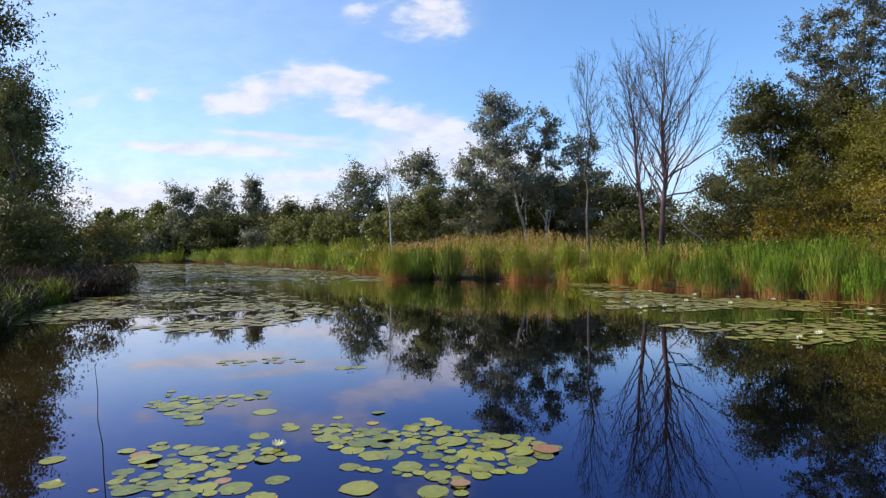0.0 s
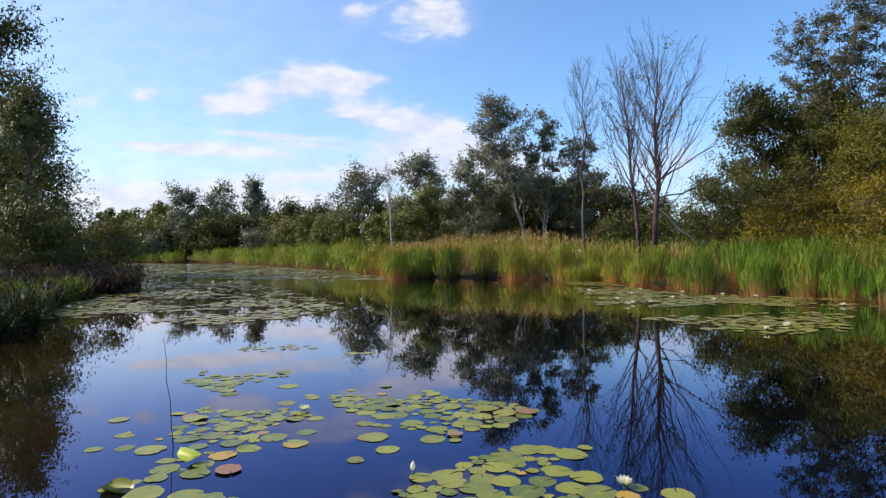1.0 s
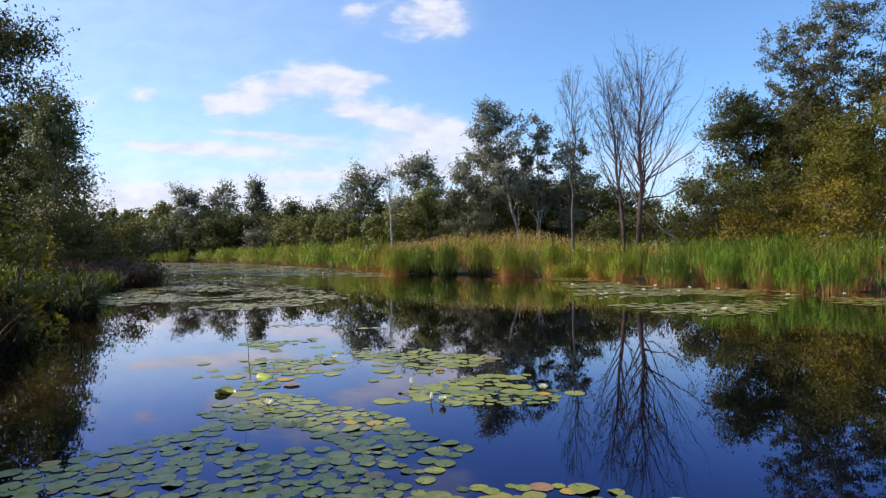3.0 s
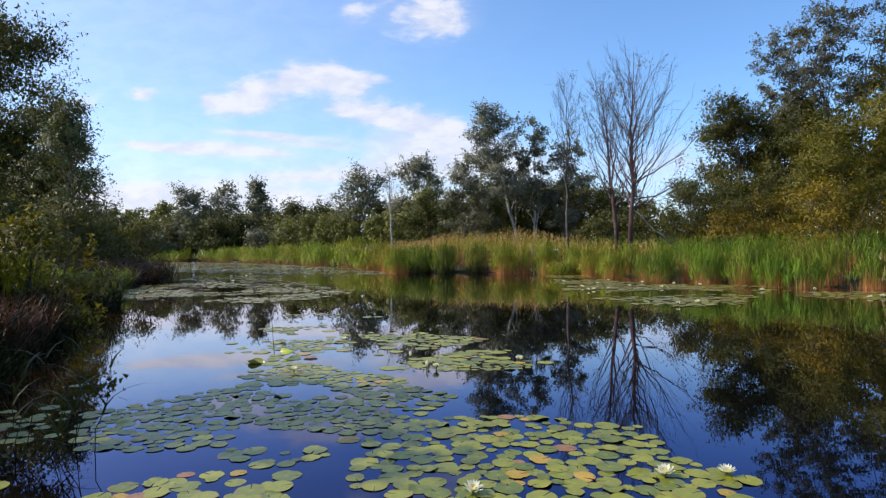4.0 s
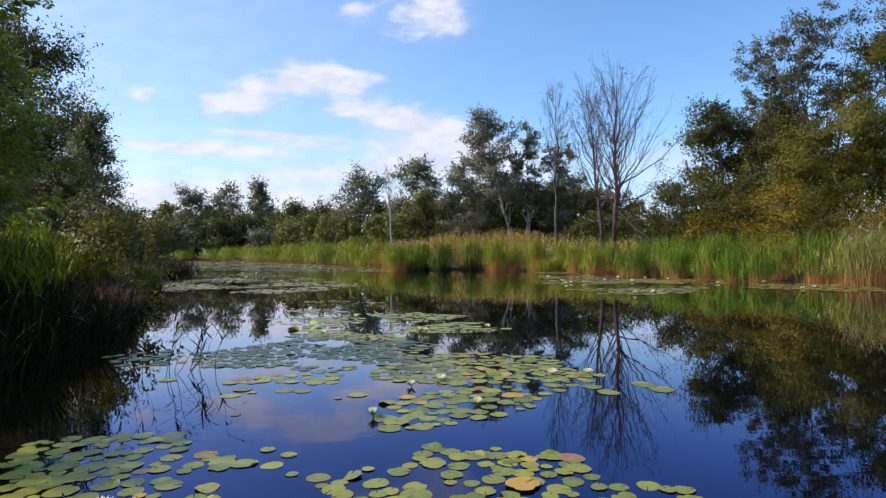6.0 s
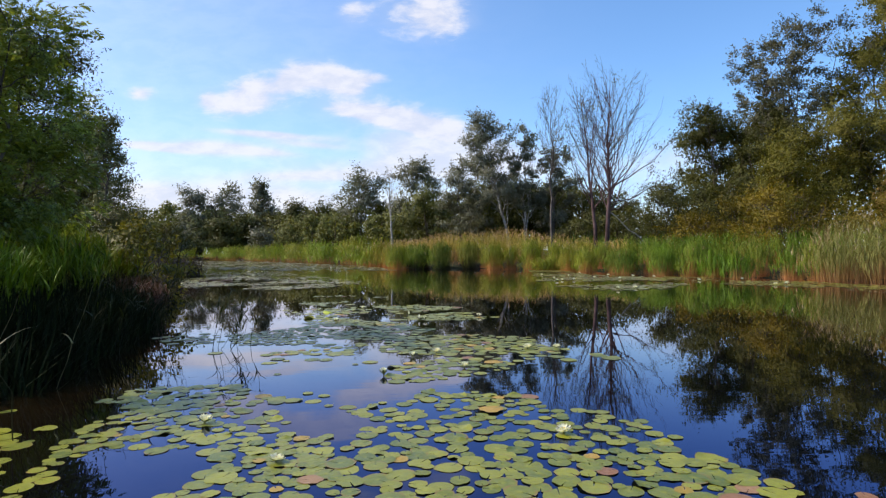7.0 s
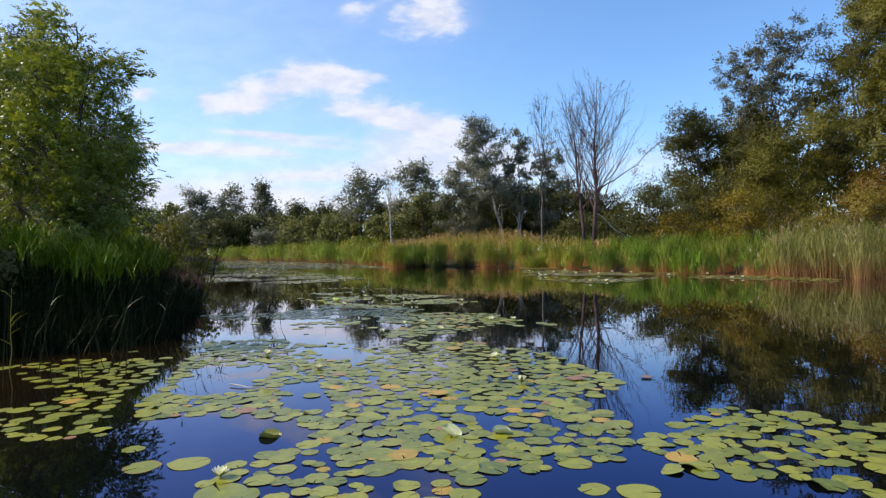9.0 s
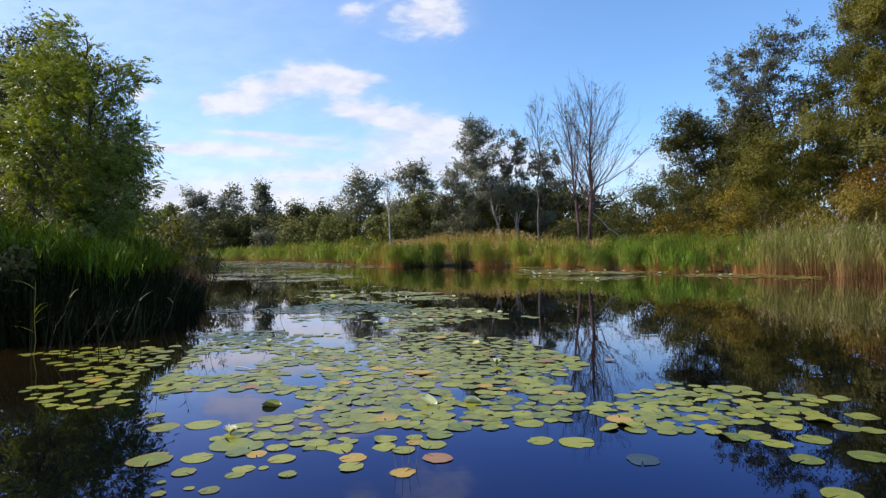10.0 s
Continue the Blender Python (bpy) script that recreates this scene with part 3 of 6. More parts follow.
    d = off_shore(xy[:, 0], xy[:, 1])
    hgt = 1.72 - 0.42 * np.clip((xy[:, 0] - 7) / 4, 0, 1) + 0.055 * d + 0.26 * clump(xy[:, 0], xy[:, 1]) + 0.5 * np.exp(-(((xy[:, 0] - 4) / 8) ** 2)) * np.clip(d / 8, 0, 1)
    west = xy[:, 0] + 0.8 * clump(xy[:, 0], xy[:, 1]) < 12.6
    reed_bed("reed_bed_back", "taller reeds with tan feathery seed heads", rng, xy[west], hgt[west], M["reed_back"], stem_w=0.011, leaf_n=6, leaf_w=0.018, leaf_l=0.45, heads=0.55, bare=0.45, canes=0.8, leaf_segs=2, stem_segs=2, hang=(0.12, 0.5, 0.05, 0.6))
    reed_bed("reed_bed_green", "tall green reeds before the thicket", rng, xy[~west], hgt[~west], M["reed_fresh"], stem_w=0.011, leaf_n=7, leaf_w=0.018, leaf_l=0.45, heads=0.05, bare=0.45, canes=0.8, leaf_segs=2, stem_segs=2, hang=(0.12, 0.5, 0.05, 0.6))
    # towards the far end of the pond
    xy, mid = tussocks(rng, (-105, -5, 48, 175), lambda x, y, d: (d > -0.9 + 0.9 * wave(x, y, 2.2)) & (d < 6) & ((x > -62) | (y > 100)) & (y > 50) & ((x + 8 > -0.62 * (y - 48)) | (y > 128)), 3.1, 80, 0.78)
    reed_bed("reed_bed_distant", "sunlit green reeds in tussocks along the distant shore", rng, xy, (2.5 + 0.4 * clump(mid[:, 0] / 3, mid[:, 1] / 3)) * dome(xy, mid, 0.78), M["reed_far"],
             stem_w=0.034, leaf_n=7, leaf_w=0.06, leaf_l=0.7, heads=0.14, bare=0.34, canes=0.8, fan=mid + 0.72 * (xy - mid), leaf_segs=2, stem_segs=2, hang=(0.1, 0.45, 0.05, 0.5))
    # the left bank, near: sunlit tops over near-black undergrowth with shade in its colour
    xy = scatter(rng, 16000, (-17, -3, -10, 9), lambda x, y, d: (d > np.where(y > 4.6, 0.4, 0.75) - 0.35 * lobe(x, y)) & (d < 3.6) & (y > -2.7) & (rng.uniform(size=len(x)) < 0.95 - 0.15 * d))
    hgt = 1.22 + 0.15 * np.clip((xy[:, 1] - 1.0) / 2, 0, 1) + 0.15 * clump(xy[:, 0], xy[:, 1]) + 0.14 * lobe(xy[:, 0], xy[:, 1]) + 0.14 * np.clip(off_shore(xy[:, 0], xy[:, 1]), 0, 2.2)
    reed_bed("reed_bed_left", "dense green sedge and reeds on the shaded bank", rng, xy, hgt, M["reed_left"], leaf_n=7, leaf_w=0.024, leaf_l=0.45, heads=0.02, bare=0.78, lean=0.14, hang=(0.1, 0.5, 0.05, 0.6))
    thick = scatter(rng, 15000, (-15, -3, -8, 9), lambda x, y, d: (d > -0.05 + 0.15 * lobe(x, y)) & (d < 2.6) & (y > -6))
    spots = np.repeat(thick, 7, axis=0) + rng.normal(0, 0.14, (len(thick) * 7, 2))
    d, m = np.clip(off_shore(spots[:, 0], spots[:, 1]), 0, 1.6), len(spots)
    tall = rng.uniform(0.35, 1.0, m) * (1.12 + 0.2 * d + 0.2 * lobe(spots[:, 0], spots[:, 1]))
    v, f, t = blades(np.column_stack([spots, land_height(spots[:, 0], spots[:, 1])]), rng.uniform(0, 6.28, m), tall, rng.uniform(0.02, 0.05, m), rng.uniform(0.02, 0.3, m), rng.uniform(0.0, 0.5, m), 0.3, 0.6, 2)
    tagged(new("bank_shade_undergrowth", mesh_from("bank_shade_undergrowth", v, f, M["shade_dark_blade"])), "near-black undergrowth between the bank's reeds, shade put into its colour", "undergrowth", kind="stuff")
    # brown, dry reeds further along the left bank
    xy = scatter(rng, 9000, (-24, -10, 21.5, 34), lambda x, y, d: (d > -1.9 + 0.5 * clump(x, y) + 0.25 * np.abs(y - 26)) & (d < 1.4) & (rng.uniform(size=len(x)) < 0.6))
    reed_bed("dry_reed_bed", "dry brown reeds leaning over the water", rng, xy, 1.3, M["dead_reed"], leaf_n=6, leaf_w=0.035, leaf_l=0.6, heads=0.3, bare=0.2, lean=0.3, hang=(0.3, 0.75, 0.4, 1.0))
    # Dark bed for the shore's black shade; the lit tufts follow below.
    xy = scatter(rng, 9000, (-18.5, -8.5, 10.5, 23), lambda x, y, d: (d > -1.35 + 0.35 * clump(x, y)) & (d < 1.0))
    reed_bed("dark_sedge", "sedge in the shallows with its shade put into a dark colour", rng, xy, 1.0, M["dark_reed"], leaf_n=6, leaf_w=0.035, leaf_l=0.5, heads=0.0, bare=0.15, lean=0.2, leaf_segs=2, stem_segs=2)
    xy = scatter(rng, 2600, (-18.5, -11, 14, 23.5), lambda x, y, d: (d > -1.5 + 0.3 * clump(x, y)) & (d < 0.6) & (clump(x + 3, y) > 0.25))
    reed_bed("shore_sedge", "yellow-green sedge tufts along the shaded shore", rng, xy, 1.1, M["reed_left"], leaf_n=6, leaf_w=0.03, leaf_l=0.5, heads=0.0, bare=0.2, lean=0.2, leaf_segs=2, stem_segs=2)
    xy = scatter(rng, 2400, (-9, -5, 3.0, 6.6), lambda x, y, d: (d > -0.1) & (d < 0.7))
    reed_bed("russet_reed_clump", "withered russet reeds at the end of the bank", rng, xy, 0.85, M["russet_reed"], leaf_n=5, leaf_w=0.028, leaf_l=0.45, heads=0.2, bare=0.2, lean=0.25, leaf_segs=2)


build_reeds()


# ---- trees ----
def bowed(rng, a, b, sag, n=6, jitter=0.04):
    """A slightly crooked line from a to b that rises in the middle by sag."""
    s = np.linspace(0, 1, n)[:, None]
    p = np.asarray(a) * (1 - s) + np.asarray(b) * s
    size = np.linalg.norm(np.subtract(b, a))
    p = p + rng.normal(0, jitter * size, (n, 3)) * np.sin(np.pi * s)
    p[:, 2] += sag * np.sin(np.pi * s[:, 0])
    return p


def fronds(rng, feet, go, length, pairs=4):
    """Feathered leaves: a rib from each foot that arches over, with pairs of folded leaflets and one at its tip."""
    m = len(feet)
    go = go / (np.linalg.norm(go, axis=1)[:, None] + 1e-9)
    side = np.cross(go, rng.normal(0, 0.35, (m, 3)) + [0, 0, 1.0])
    side /= np.linalg.norm(side, axis=1)[:, None] + 1e-9
    up = np.cross(side, go)
    size = length * rng.uniform(0.65, 1.25, m)[:, None]
    spots, ways, acrosses, lens = [], [], [], []
    for k in range(2 * pairs + 1):
        s = 0.25 + 0.72 * (k // 2) / pairs
        hand = 0 if k == 2 * pairs else (1 if k % 2 else -1)
        at = feet + go * size * s - up * size * 0.38 * s * s
        way = go * (0.55 if hand else 1.0) + side * hand * 0.85 - up * (0.3 + 0.5 * s) + rng.normal(0, 0.14, (m, 3))
        way /= np.linalg.norm(way, axis=1)[:, None]
        across = np.cross(up + rng.normal(0, 0.25, (m, 3)), way)
        spots.append(at)
        ways.append(way)
        acrosses.append(across / (np.linalg.norm(across, axis=1)[:, None] + 1e-9))
        lens.append(size * (0.38 + 0.12 * math.sin(s * 3.1)))
    c, d, w, ln = (np.stack(x, 1).reshape(-1, x[0].shape[1]) for x in (spots, ways, acrosses, lens))
    half = w * ln * 0.19
    v = np.stack([c, c + d * ln * 0.45 + half, c + d * ln, c + d * ln * 0.45 - half], 1).reshape(-1, 3)
    at = np.arange(len(c))[:, None] * 4
    return v, np.concatenate([at + [0, 1, 2], at + [0, 2, 3]], 1).reshape(-1, 3)


def leafy_tree(name, label, seed, at, height, radius, leaf, wood, crown_from=0.25, cover=3.0, size=0.0, groups=60, lean=(0, 0), stems=1,
               spread=0.29, trunk_r=None, aspect=0.66, group="", category="tree", wide_at=0.45, lobes=9, feathered=0.0, open_by=0.68):
    """A tree: tapered trunk with boughs that carry lobes of the crown, each lobe a cluster of leafy sprays.
    wide_at: where the crown is widest, from its foot (0) to its top (1). open_by: how far the lobes stand out from the axis."""
    size = size or max(0.1, 0.0032 * math.hypot(at[0], at[1] + 6))
    count = int(cover * math.pi * radius * height * (1 - crown_from) / 2 / (size * size * aspect * 0.5))
    rng = np.random.default_rng(seed)
    base = np.array([at[0], at[1], float(land_height(np.array([at[0]]), np.array([at[1]]))[0]) - 0.05])
    root = tagged(new(name), label, category, group)
    root.location = base
    r0 = trunk_r or 0.012 * height + 0.03
    foot_z, tall = height * crown_from, height * (1 - crown_from)
    power = math.log(0.5) / math.log(wide_at)
    profile = lambda s: max(0.02, math.sin(math.pi * min(1.0, max(0.0, s)) ** power)) ** 0.6  # noqa: E731
    lines, trunks = [], []
    for k in range(stems):
        a = rng.uniform(0, 2 * np.pi)
        off = np.array([math.cos(a), math.sin(a), 0]) * radius * 0.4 * (stems > 1)
        tip = np.array([lean[0], lean[1], height * (0.9 if k == 0 else rng.uniform(0.62, 0.85))]) + off
        line = bowed(rng, off * 0.12, tip, 0, 9, 0.018)
        rad = r0 / math.sqrt(stems) * (1 - 0.93 * np.linspace(0, 1, 9)) ** 0.9
        rad[0] *= 1.25
        v, f = tube(line, rad, 7)
        trunks.append(part("trunk", mesh_from("trunk", v, f, wood, smooth=True), root))
        lines.append((line, rad))

    def on_stem(k, h):
        line, rad = lines[k]
        s = np.clip(h / line[-1, 2], 0.04, 0.98)
        return np.array([np.interp(s, np.linspace(0, 1, 9), line[:, i]) for i in range(3)]), float(np.interp(s, np.linspace(0, 1, 9), rad))

    # the lobes of the crown, wound round its axis
    lobes = max(lobes, int(4.2 * tall / radius))
    middles, turn = [], rng.uniform(0, 6.28)
    for k in range(lobes):
        s = 0.10 + 0.83 * (k + rng.uniform(0.1, 0.9)) / lobes
        wide = profile(s)
        a = turn + 2.4 * k + rng.normal(0, 0.25)
        out = radius * wide * open_by * rng.uniform(0.6, 1.05)
        hub, thick = on_stem(k % stems, foot_z + tall * s)
        mid = np.array([hub[0] * 0.6 + lean[0] * s * 0.4 + math.cos(a) * out, hub[1] * 0.6 + lean[1] * s * 0.4 + math.sin(a) * out, foot_z + tall * s])
        middles.append((mid, radius * (0.17 + 0.18 * wide) * rng.uniform(0.75, 1.25), k % stems))
    middles.append((np.array([lines[0][0][-1, 0], lines[0][0][-1, 1], foot_z + tall * 0.80]), radius * 0.36, 0))
    share = np.array([r * r for _, r, _ in middles])
    groups = max(len(middles) * 4, int(groups * 0.8))
    own = rng.choice(len(middles), groups, p=share / share.sum())
    spots, faces, sprays = [], [], []
    for k, (mid, rl, stem_of) in enumerate(middles):
        start, thick = on_stem(stem_of, mid[2] - 0.12 * height - 0.35 * np.hypot(*(mid[:2] - on_stem(stem_of, mid[2])[0][:2])))
        bough = bowed(rng, start, mid, -0.06 * rl, 6, 0.05)
        pieces = [tube(bough, np.linspace(min(thick * 0.6, 0.03 + 0.022 * rl), 0.014, 6), 5)]
        for g in range(int((own == k).sum())):
            ball = rng.normal(0, 1, 3) + [0, 0, 0.25]
            ball *= rng.uniform(0.12, 1) ** 0.42 / np.linalg.norm(ball)
            end = mid + ball * [rl, rl, rl * 0.82]
            end[2] = max(end[2], 0.12)
            pieces.append(tube(bowed(rng, bough[rng.integers(2, 6)], end, -0.04 * rl, 4, 0.05), np.linspace(0.012 + 0.006 * rl, 0.006, 4), 3))
            rc = radius * spread * rng.uniform(0.55, 1.25)
            n = max(6, int(count / groups * (rc / radius / spread) ** 2))
            inner = rng.normal(0, 1, (n, 3))
            inner *= (rng.uniform(0.03, 1, n) ** 0.55 / np.linalg.norm(inner, axis=1))[:, None]
            put = end + inner * [rc, rc, rc * 0.58]
            # some of the leaves stand on shoots that break the outline
            shoots = rng.normal(0, 0.6, (4, 3)) + ball * 0.9 + [0, 0, 0.45]
            shoots /= np.linalg.norm(shoots, axis=1)[:, None]
            on = rng.uniform(size=n) < 0.24
            which = rng.integers(0, 4, n)
            put[on] = (end + shoots[which] * (rc * rng.uniform(0.5, 1.55, n))[:, None] + rng.normal(0, 0.11 * rc, (n, 3)))[on]
            spots.append(put)
            axis = np.array([lean[0] * 0.6, lean[1] * 0.6, foot_z + tall * 0.45])
            faces.append(inner * 0.7 + ball * 1.35 + (end - axis) / [radius, radius, tall * 0.5] * 0.6)
        sprays.append((*joined(pieces), stem_of))
    spots, toward = np.concatenate(spots), np.concatenate(faces)
    # drawn in or out to the tree's true width and height
    way = np.array([lean[0], lean[1], 0]) / height
    reach = np.quantile(np.hypot(*(spots - spots[:, 2:] * way)[:, :2].T), 0.98)
    fit = np.array([radius / reach, radius / reach, (height - foot_z) / (np.quantile(spots[:, 2], 0.9993) - foot_z)])

    def drawn(p):
        on = p[:, 2:] * way
        q = (p - on - [0, 0, foot_z]) * np.where(p[:, 2:] > foot_z, fit, [*fit[:2], 1.0]) + [0, 0, foot_z]
        return q + q[:, 2:] * way

    for v, f, stem_of in sprays:
        tagged(part("bough", mesh_from("bough", drawn(v), f, wood, smooth=True), trunks[stem_of]), kind="stuff")
    spots = drawn(spots)
    spots[:, 2] = np.maximum(spots[:, 2], 0.1)
    if feathered:
        v, f = fronds(rng, spots, toward + rng.normal(0, 0.5, toward.shape) + [0, 0, 0.25], feathered)
    else:
        v, f = leaves(rng, spots, size, aspect, toward)
    part("crown", mesh_from("crown", v, f, leaf, want=np.repeat(toward + [0, 0, 0.3], len(v) // len(spots), axis=0), own=0.7 if feathered else 0.5), root)
    return root


def bare_tree(name, label, seed, at, height, wood, spread=0.22, limbs=26, lean=(0, 0), trunk_r=0.16, from_h=0.25, twigs=7, tufts=0, leaf=None, low=()):
    """A dead tree: trunk, steeply rising limbs, and two orders of fine twigs."""
    rng = np.random.default_rng(seed)
    base = np.array([at[0], at[1], float(land_height(np.array([at[0]]), np.array([at[1]]))[0]) - 0.05])
    root = tagged(new(name), label, "tree")
    root.location = base
    line = bowed(rng, (0, 0, 0), (lean[0], lean[1], height * 0.97), 0, 12, 0.007)
    rad = trunk_r * (1 - 0.96 * np.linspace(0, 1, 12)) ** 1.1
    rad[0] *= 1.3
    v, f = tube(line, rad, 8)
    part("trunk", mesh_from("trunk", v, f, wood, smooth=True), root)
    ends = []
    for k in range(limbs):
        # the limb leaves the trunk low, at a narrow angle, and ends inside a tall domed crown
        a = 2.4 * k + rng.normal(0, 0.3)
        up = 0.5 + 0.47 * ((k + rng.uniform()) / limbs) ** 0.8
        wide = height * spread * max(0.03, 1 - abs((up - 0.66) / 0.345) ** 2.6) ** 0.5 * rng.uniform(0.35, 1.0)
        s = min(0.9, max(from_h + rng.uniform(0, 0.08), up - wide / height * rng.uniform(1.3, 2.3) - 0.04))
        start = np.array([np.interp(s, np.linspace(0, 1, 12), line[:, i]) for i in range(3)])
        rr = np.interp(s, np.linspace(0, 1, 12), rad)
        go = np.array([math.cos(a) * wide, math.sin(a) * wide, up * height - start[2]])
        size = np.linalg.norm(go)
        if k < len(low):
            s, size, go = low[k][0], low[k][1], np.array(low[k][2:])
            start = np.array([np.interp(s, np.linspace(0, 1, 12), line[:, i]) for i in range(3)])
        go /= np.linalg.norm(go)
        parts = []
        limb = bowed(rng, start, start + go * size, -0.07 * size, 7, 0.022)
        lr = np.linspace(min(rr * 0.42, 0.016 + 0.010 * size), 0.008, 7)
        parts.append(tube(limb, lr, 5))
        for q in range(twigs):
            u = rng.uniform(0.2, 0.98)
            st = np.array([np.interp(u, np.linspace(0, 1, 7), limb[:, i]) for i in range(3)])
            g2 = go + rng.normal(0, 0.36, 3)
            g2[2] = abs(g2[2]) * 0.9 + 0.2
            g2 /= np.linalg.norm(g2)
            ts = size * (1.15 - u) * rng.uniform(0.3, 0.65) + 0.45
            twig = bowed(rng, st, st + g2 * ts, -0.05 * ts, 4, 0.05)
            parts.append(tube(twig, np.linspace(0.013, 0.006, 4), 3))
            ends.append(twig[-1])
            for w in range(2):
                g3 = g2 + rng.normal(0, 0.5, 3)
                g3 /= np.linalg.norm(g3)
                st3 = twig[rng.integers(1, 4)]
                parts.append(tube(np.array([st3, st3 + g3 * ts * rng.uniform(0.25, 0.5)]), [0.008, 0.004], 3))
        v, f = joined(parts)
        part("limb", mesh_from("limb", v, f, wood, smooth=True), root)
    for k in range(tufts + 4 * len(low)):
        # the low limbs keep most of the leaves
        spots = ends[rng.integers(0, len(ends) if k < tufts else twigs * len(low))] + rng.normal(0, 0.28, (70 if k < tufts else 34, 3))
        v, f = leaves(rng, spots, 0.13)
        tagged(part("leaf_tuft", mesh_from("leaf_tuft", v, f, leaf), root, "last green leaves on a dead limb"), kind="stuff")
    return root


def build_trees():
    # poplars and birches behind the reeds
    leafy_tree("silver_poplar", "leaning grey-green poplar with a pale trunk behind the reeds", 1, (8.1, 55), 16.4, 3.6, M["leaf_grey"], M["bark_birch"], 0.25, 3.2, 0, 200, (-3.0, 0.3), trunk_r=0.18, spread=0.20, lobes=10, open_by=0.62)
    leafy_tree("silver_poplar", "grey-green poplar with a forked pale trunk", 2, (9.3, 55.5), 14.8, 2.4, M["leaf_grey"], M["bark_birch"], 0.26, 3.2, 0, 160, (0.8, 0), stems=2, trunk_r=0.17, spread=0.22, lobes=8)
    leafy_tree("silver_poplar", "airy grey-green poplar behind the reeds", 3, (13.0, 57.5), 13.6, 3.0, M["leaf_grey"], M["bark_grey"], 0.12, 2.4, 0, 120, (0.4, 0), spread=0.2)
    leafy_tree("silver_poplar", "low spreading poplar behind the reeds", 4, (2.6, 57), 11.0, 2.9, M["leaf_grey"], M["bark_grey"], 0.10, 3.0, 0, 70)
    leafy_tree("silver_poplar", "young poplar in the reed bed's edge", 14, (4.6, 60), 12.6, 2.8, M["leaf_grey"], M["bark_birch"], 0.12, 3.0, 0, 60)
    leafy_tree("field_maple", "dark undergrowth tree behind the poplars", 5, (6.2, 63), 10.4, 4.6, M["leaf_wood"], M["bark"], 0.03, 3.0, 0, 70, stems=2)
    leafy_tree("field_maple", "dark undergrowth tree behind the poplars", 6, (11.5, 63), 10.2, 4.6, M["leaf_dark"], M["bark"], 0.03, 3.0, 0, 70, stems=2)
    leafy_tree("field_maple", "dark undergrowth tree behind the poplars", 7, (-0.5, 66), 9.6, 4.4, M["leaf_wood"], M["bark"], 0.03, 3.0, 0, 70, stems=2)
    leafy_tree("aspen", "grey-green aspen at the reed bed's edge", 8, (-3.2, 84), 16.2, 4.3, M["leaf_grey"], M["bark_grey"], 0.15, 3.8, 0, 130, spread=0.25, lobes=11)
    leafy_tree("aspen", "grey-green aspen with a rounded crown", 9, (-14.4, 104), 17.4, 5.6, M["leaf_grey"], M["bark_grey"], 0.15, 3.8, 0, 130, spread=0.25, lobes=11)
    leafy_tree("field_maple", "dark shrub between the aspens", 10, (-8, 100), 11, 5.0, M["leaf_dark"], M["bark"], 0.03, 3.0, 0, 60, stems=3)
    leafy_tree("field_maple", "green shrub between the aspens", 11, (1.0, 84), 9.5, 4.5, M["leaf_wood"], M["bark"], 0.03, 3.0, 0, 60, stems=3)
    # far end
    far = [(-47.5, 150, 21.4, 5.0, "leaf_grey", 0.5), (-65, 150, 19.6, 5.4, "leaf_grey", 0.5), (-57.5, 152, 20.6, 5.4, "leaf_grey", 0.5), (-49.5, 148, 12.5, 7.0, "leaf_ash_dark", 0.45), (-61, 147, 12.5, 6.6, "leaf_ash_dark", 0.45),
           (-36, 140, 15.0, 5.4, "leaf_dark", 0.55), (-29, 138, 14.6, 6.5, "leaf_dark", 0.5), (-22, 128, 11, 5.8, "leaf_wood", 0.45), (-41.5, 134, 8.4, 4.4, "leaf_grey", 0.45), (-75, 150, 11.8, 7.0, "leaf_wood", 0.5),
           (-87, 152, 11.5, 7.2, "leaf_wood", 0.5), (-98, 146, 14, 7, "leaf_dark", 0.5), (-70, 145, 7.5, 4.6, "leaf_grey", 0.45), (-54, 144, 12, 6.5, "leaf_dark", 0.5), (-110, 140, 14, 7, "leaf_dark", 0.5),
           (-40, 146, 12.5, 6.5, "leaf_dark", 0.5), (-33, 133, 10.5, 6.0, "leaf_wood", 0.45), (-81, 144, 9.5, 6.0, "leaf_dark", 0.45), (-66, 148, 11.5, 6.5, "leaf_dark", 0.45)]
    for k, (x, y, h, r, leaf, wide_at) in enumerate(far):
        leafy_tree("pond_end_tree", "broad green tree at the pond's far end", 30 + k, (x, y), h, r, M[leaf], M["bark"], 0.04, 4.6, 0, 130, spread=0.36, lobes=10, wide_at=wide_at, open_by=0.55, group="trees at the pond's far end", stems=2)
    woods()
    # dead trees in the reed bed
    bare_tree("dead_tree", "slender dead tree with bare rising twigs in the reeds", 51, (9.5, 39.1), 15.0, M["bark_grey"], 0.10, 20, (0.1, 0), 0.13, 0.45, 8)
    bare_tree("dead_tree", "tall dead tree, reddish bark, bare crown", 52, (13.0, 35.7), 15.2, M["bark_dead"], 0.225, 42, (0.4, 0), 0.205, 0.2, 7, 5, M["leaf_grey"], low=[(0.37, 5.6, 0.76, -0.1, 0.6), (0.30, 4.6, 0.9, -0.1, 0.38), (0.26, 3.0, 0.8, 0.1, 0.5)])
    bare_tree("dead_tree", "dead tree with a few leaf tufts", 53, (12.8, 37.6), 14.5, M["bark_dead"], 0.17, 26, (-1.2, 0), 0.18, 0.22, 7, 9, M["leaf_grey"])
    bare_tree("dead_birch", "thin dead birch with a white trunk", 54, (-6.3, 75), 13.4, M["bark_birch"], 0.10, 18, (-0.6, 0), 0.20, 0.35, 6)
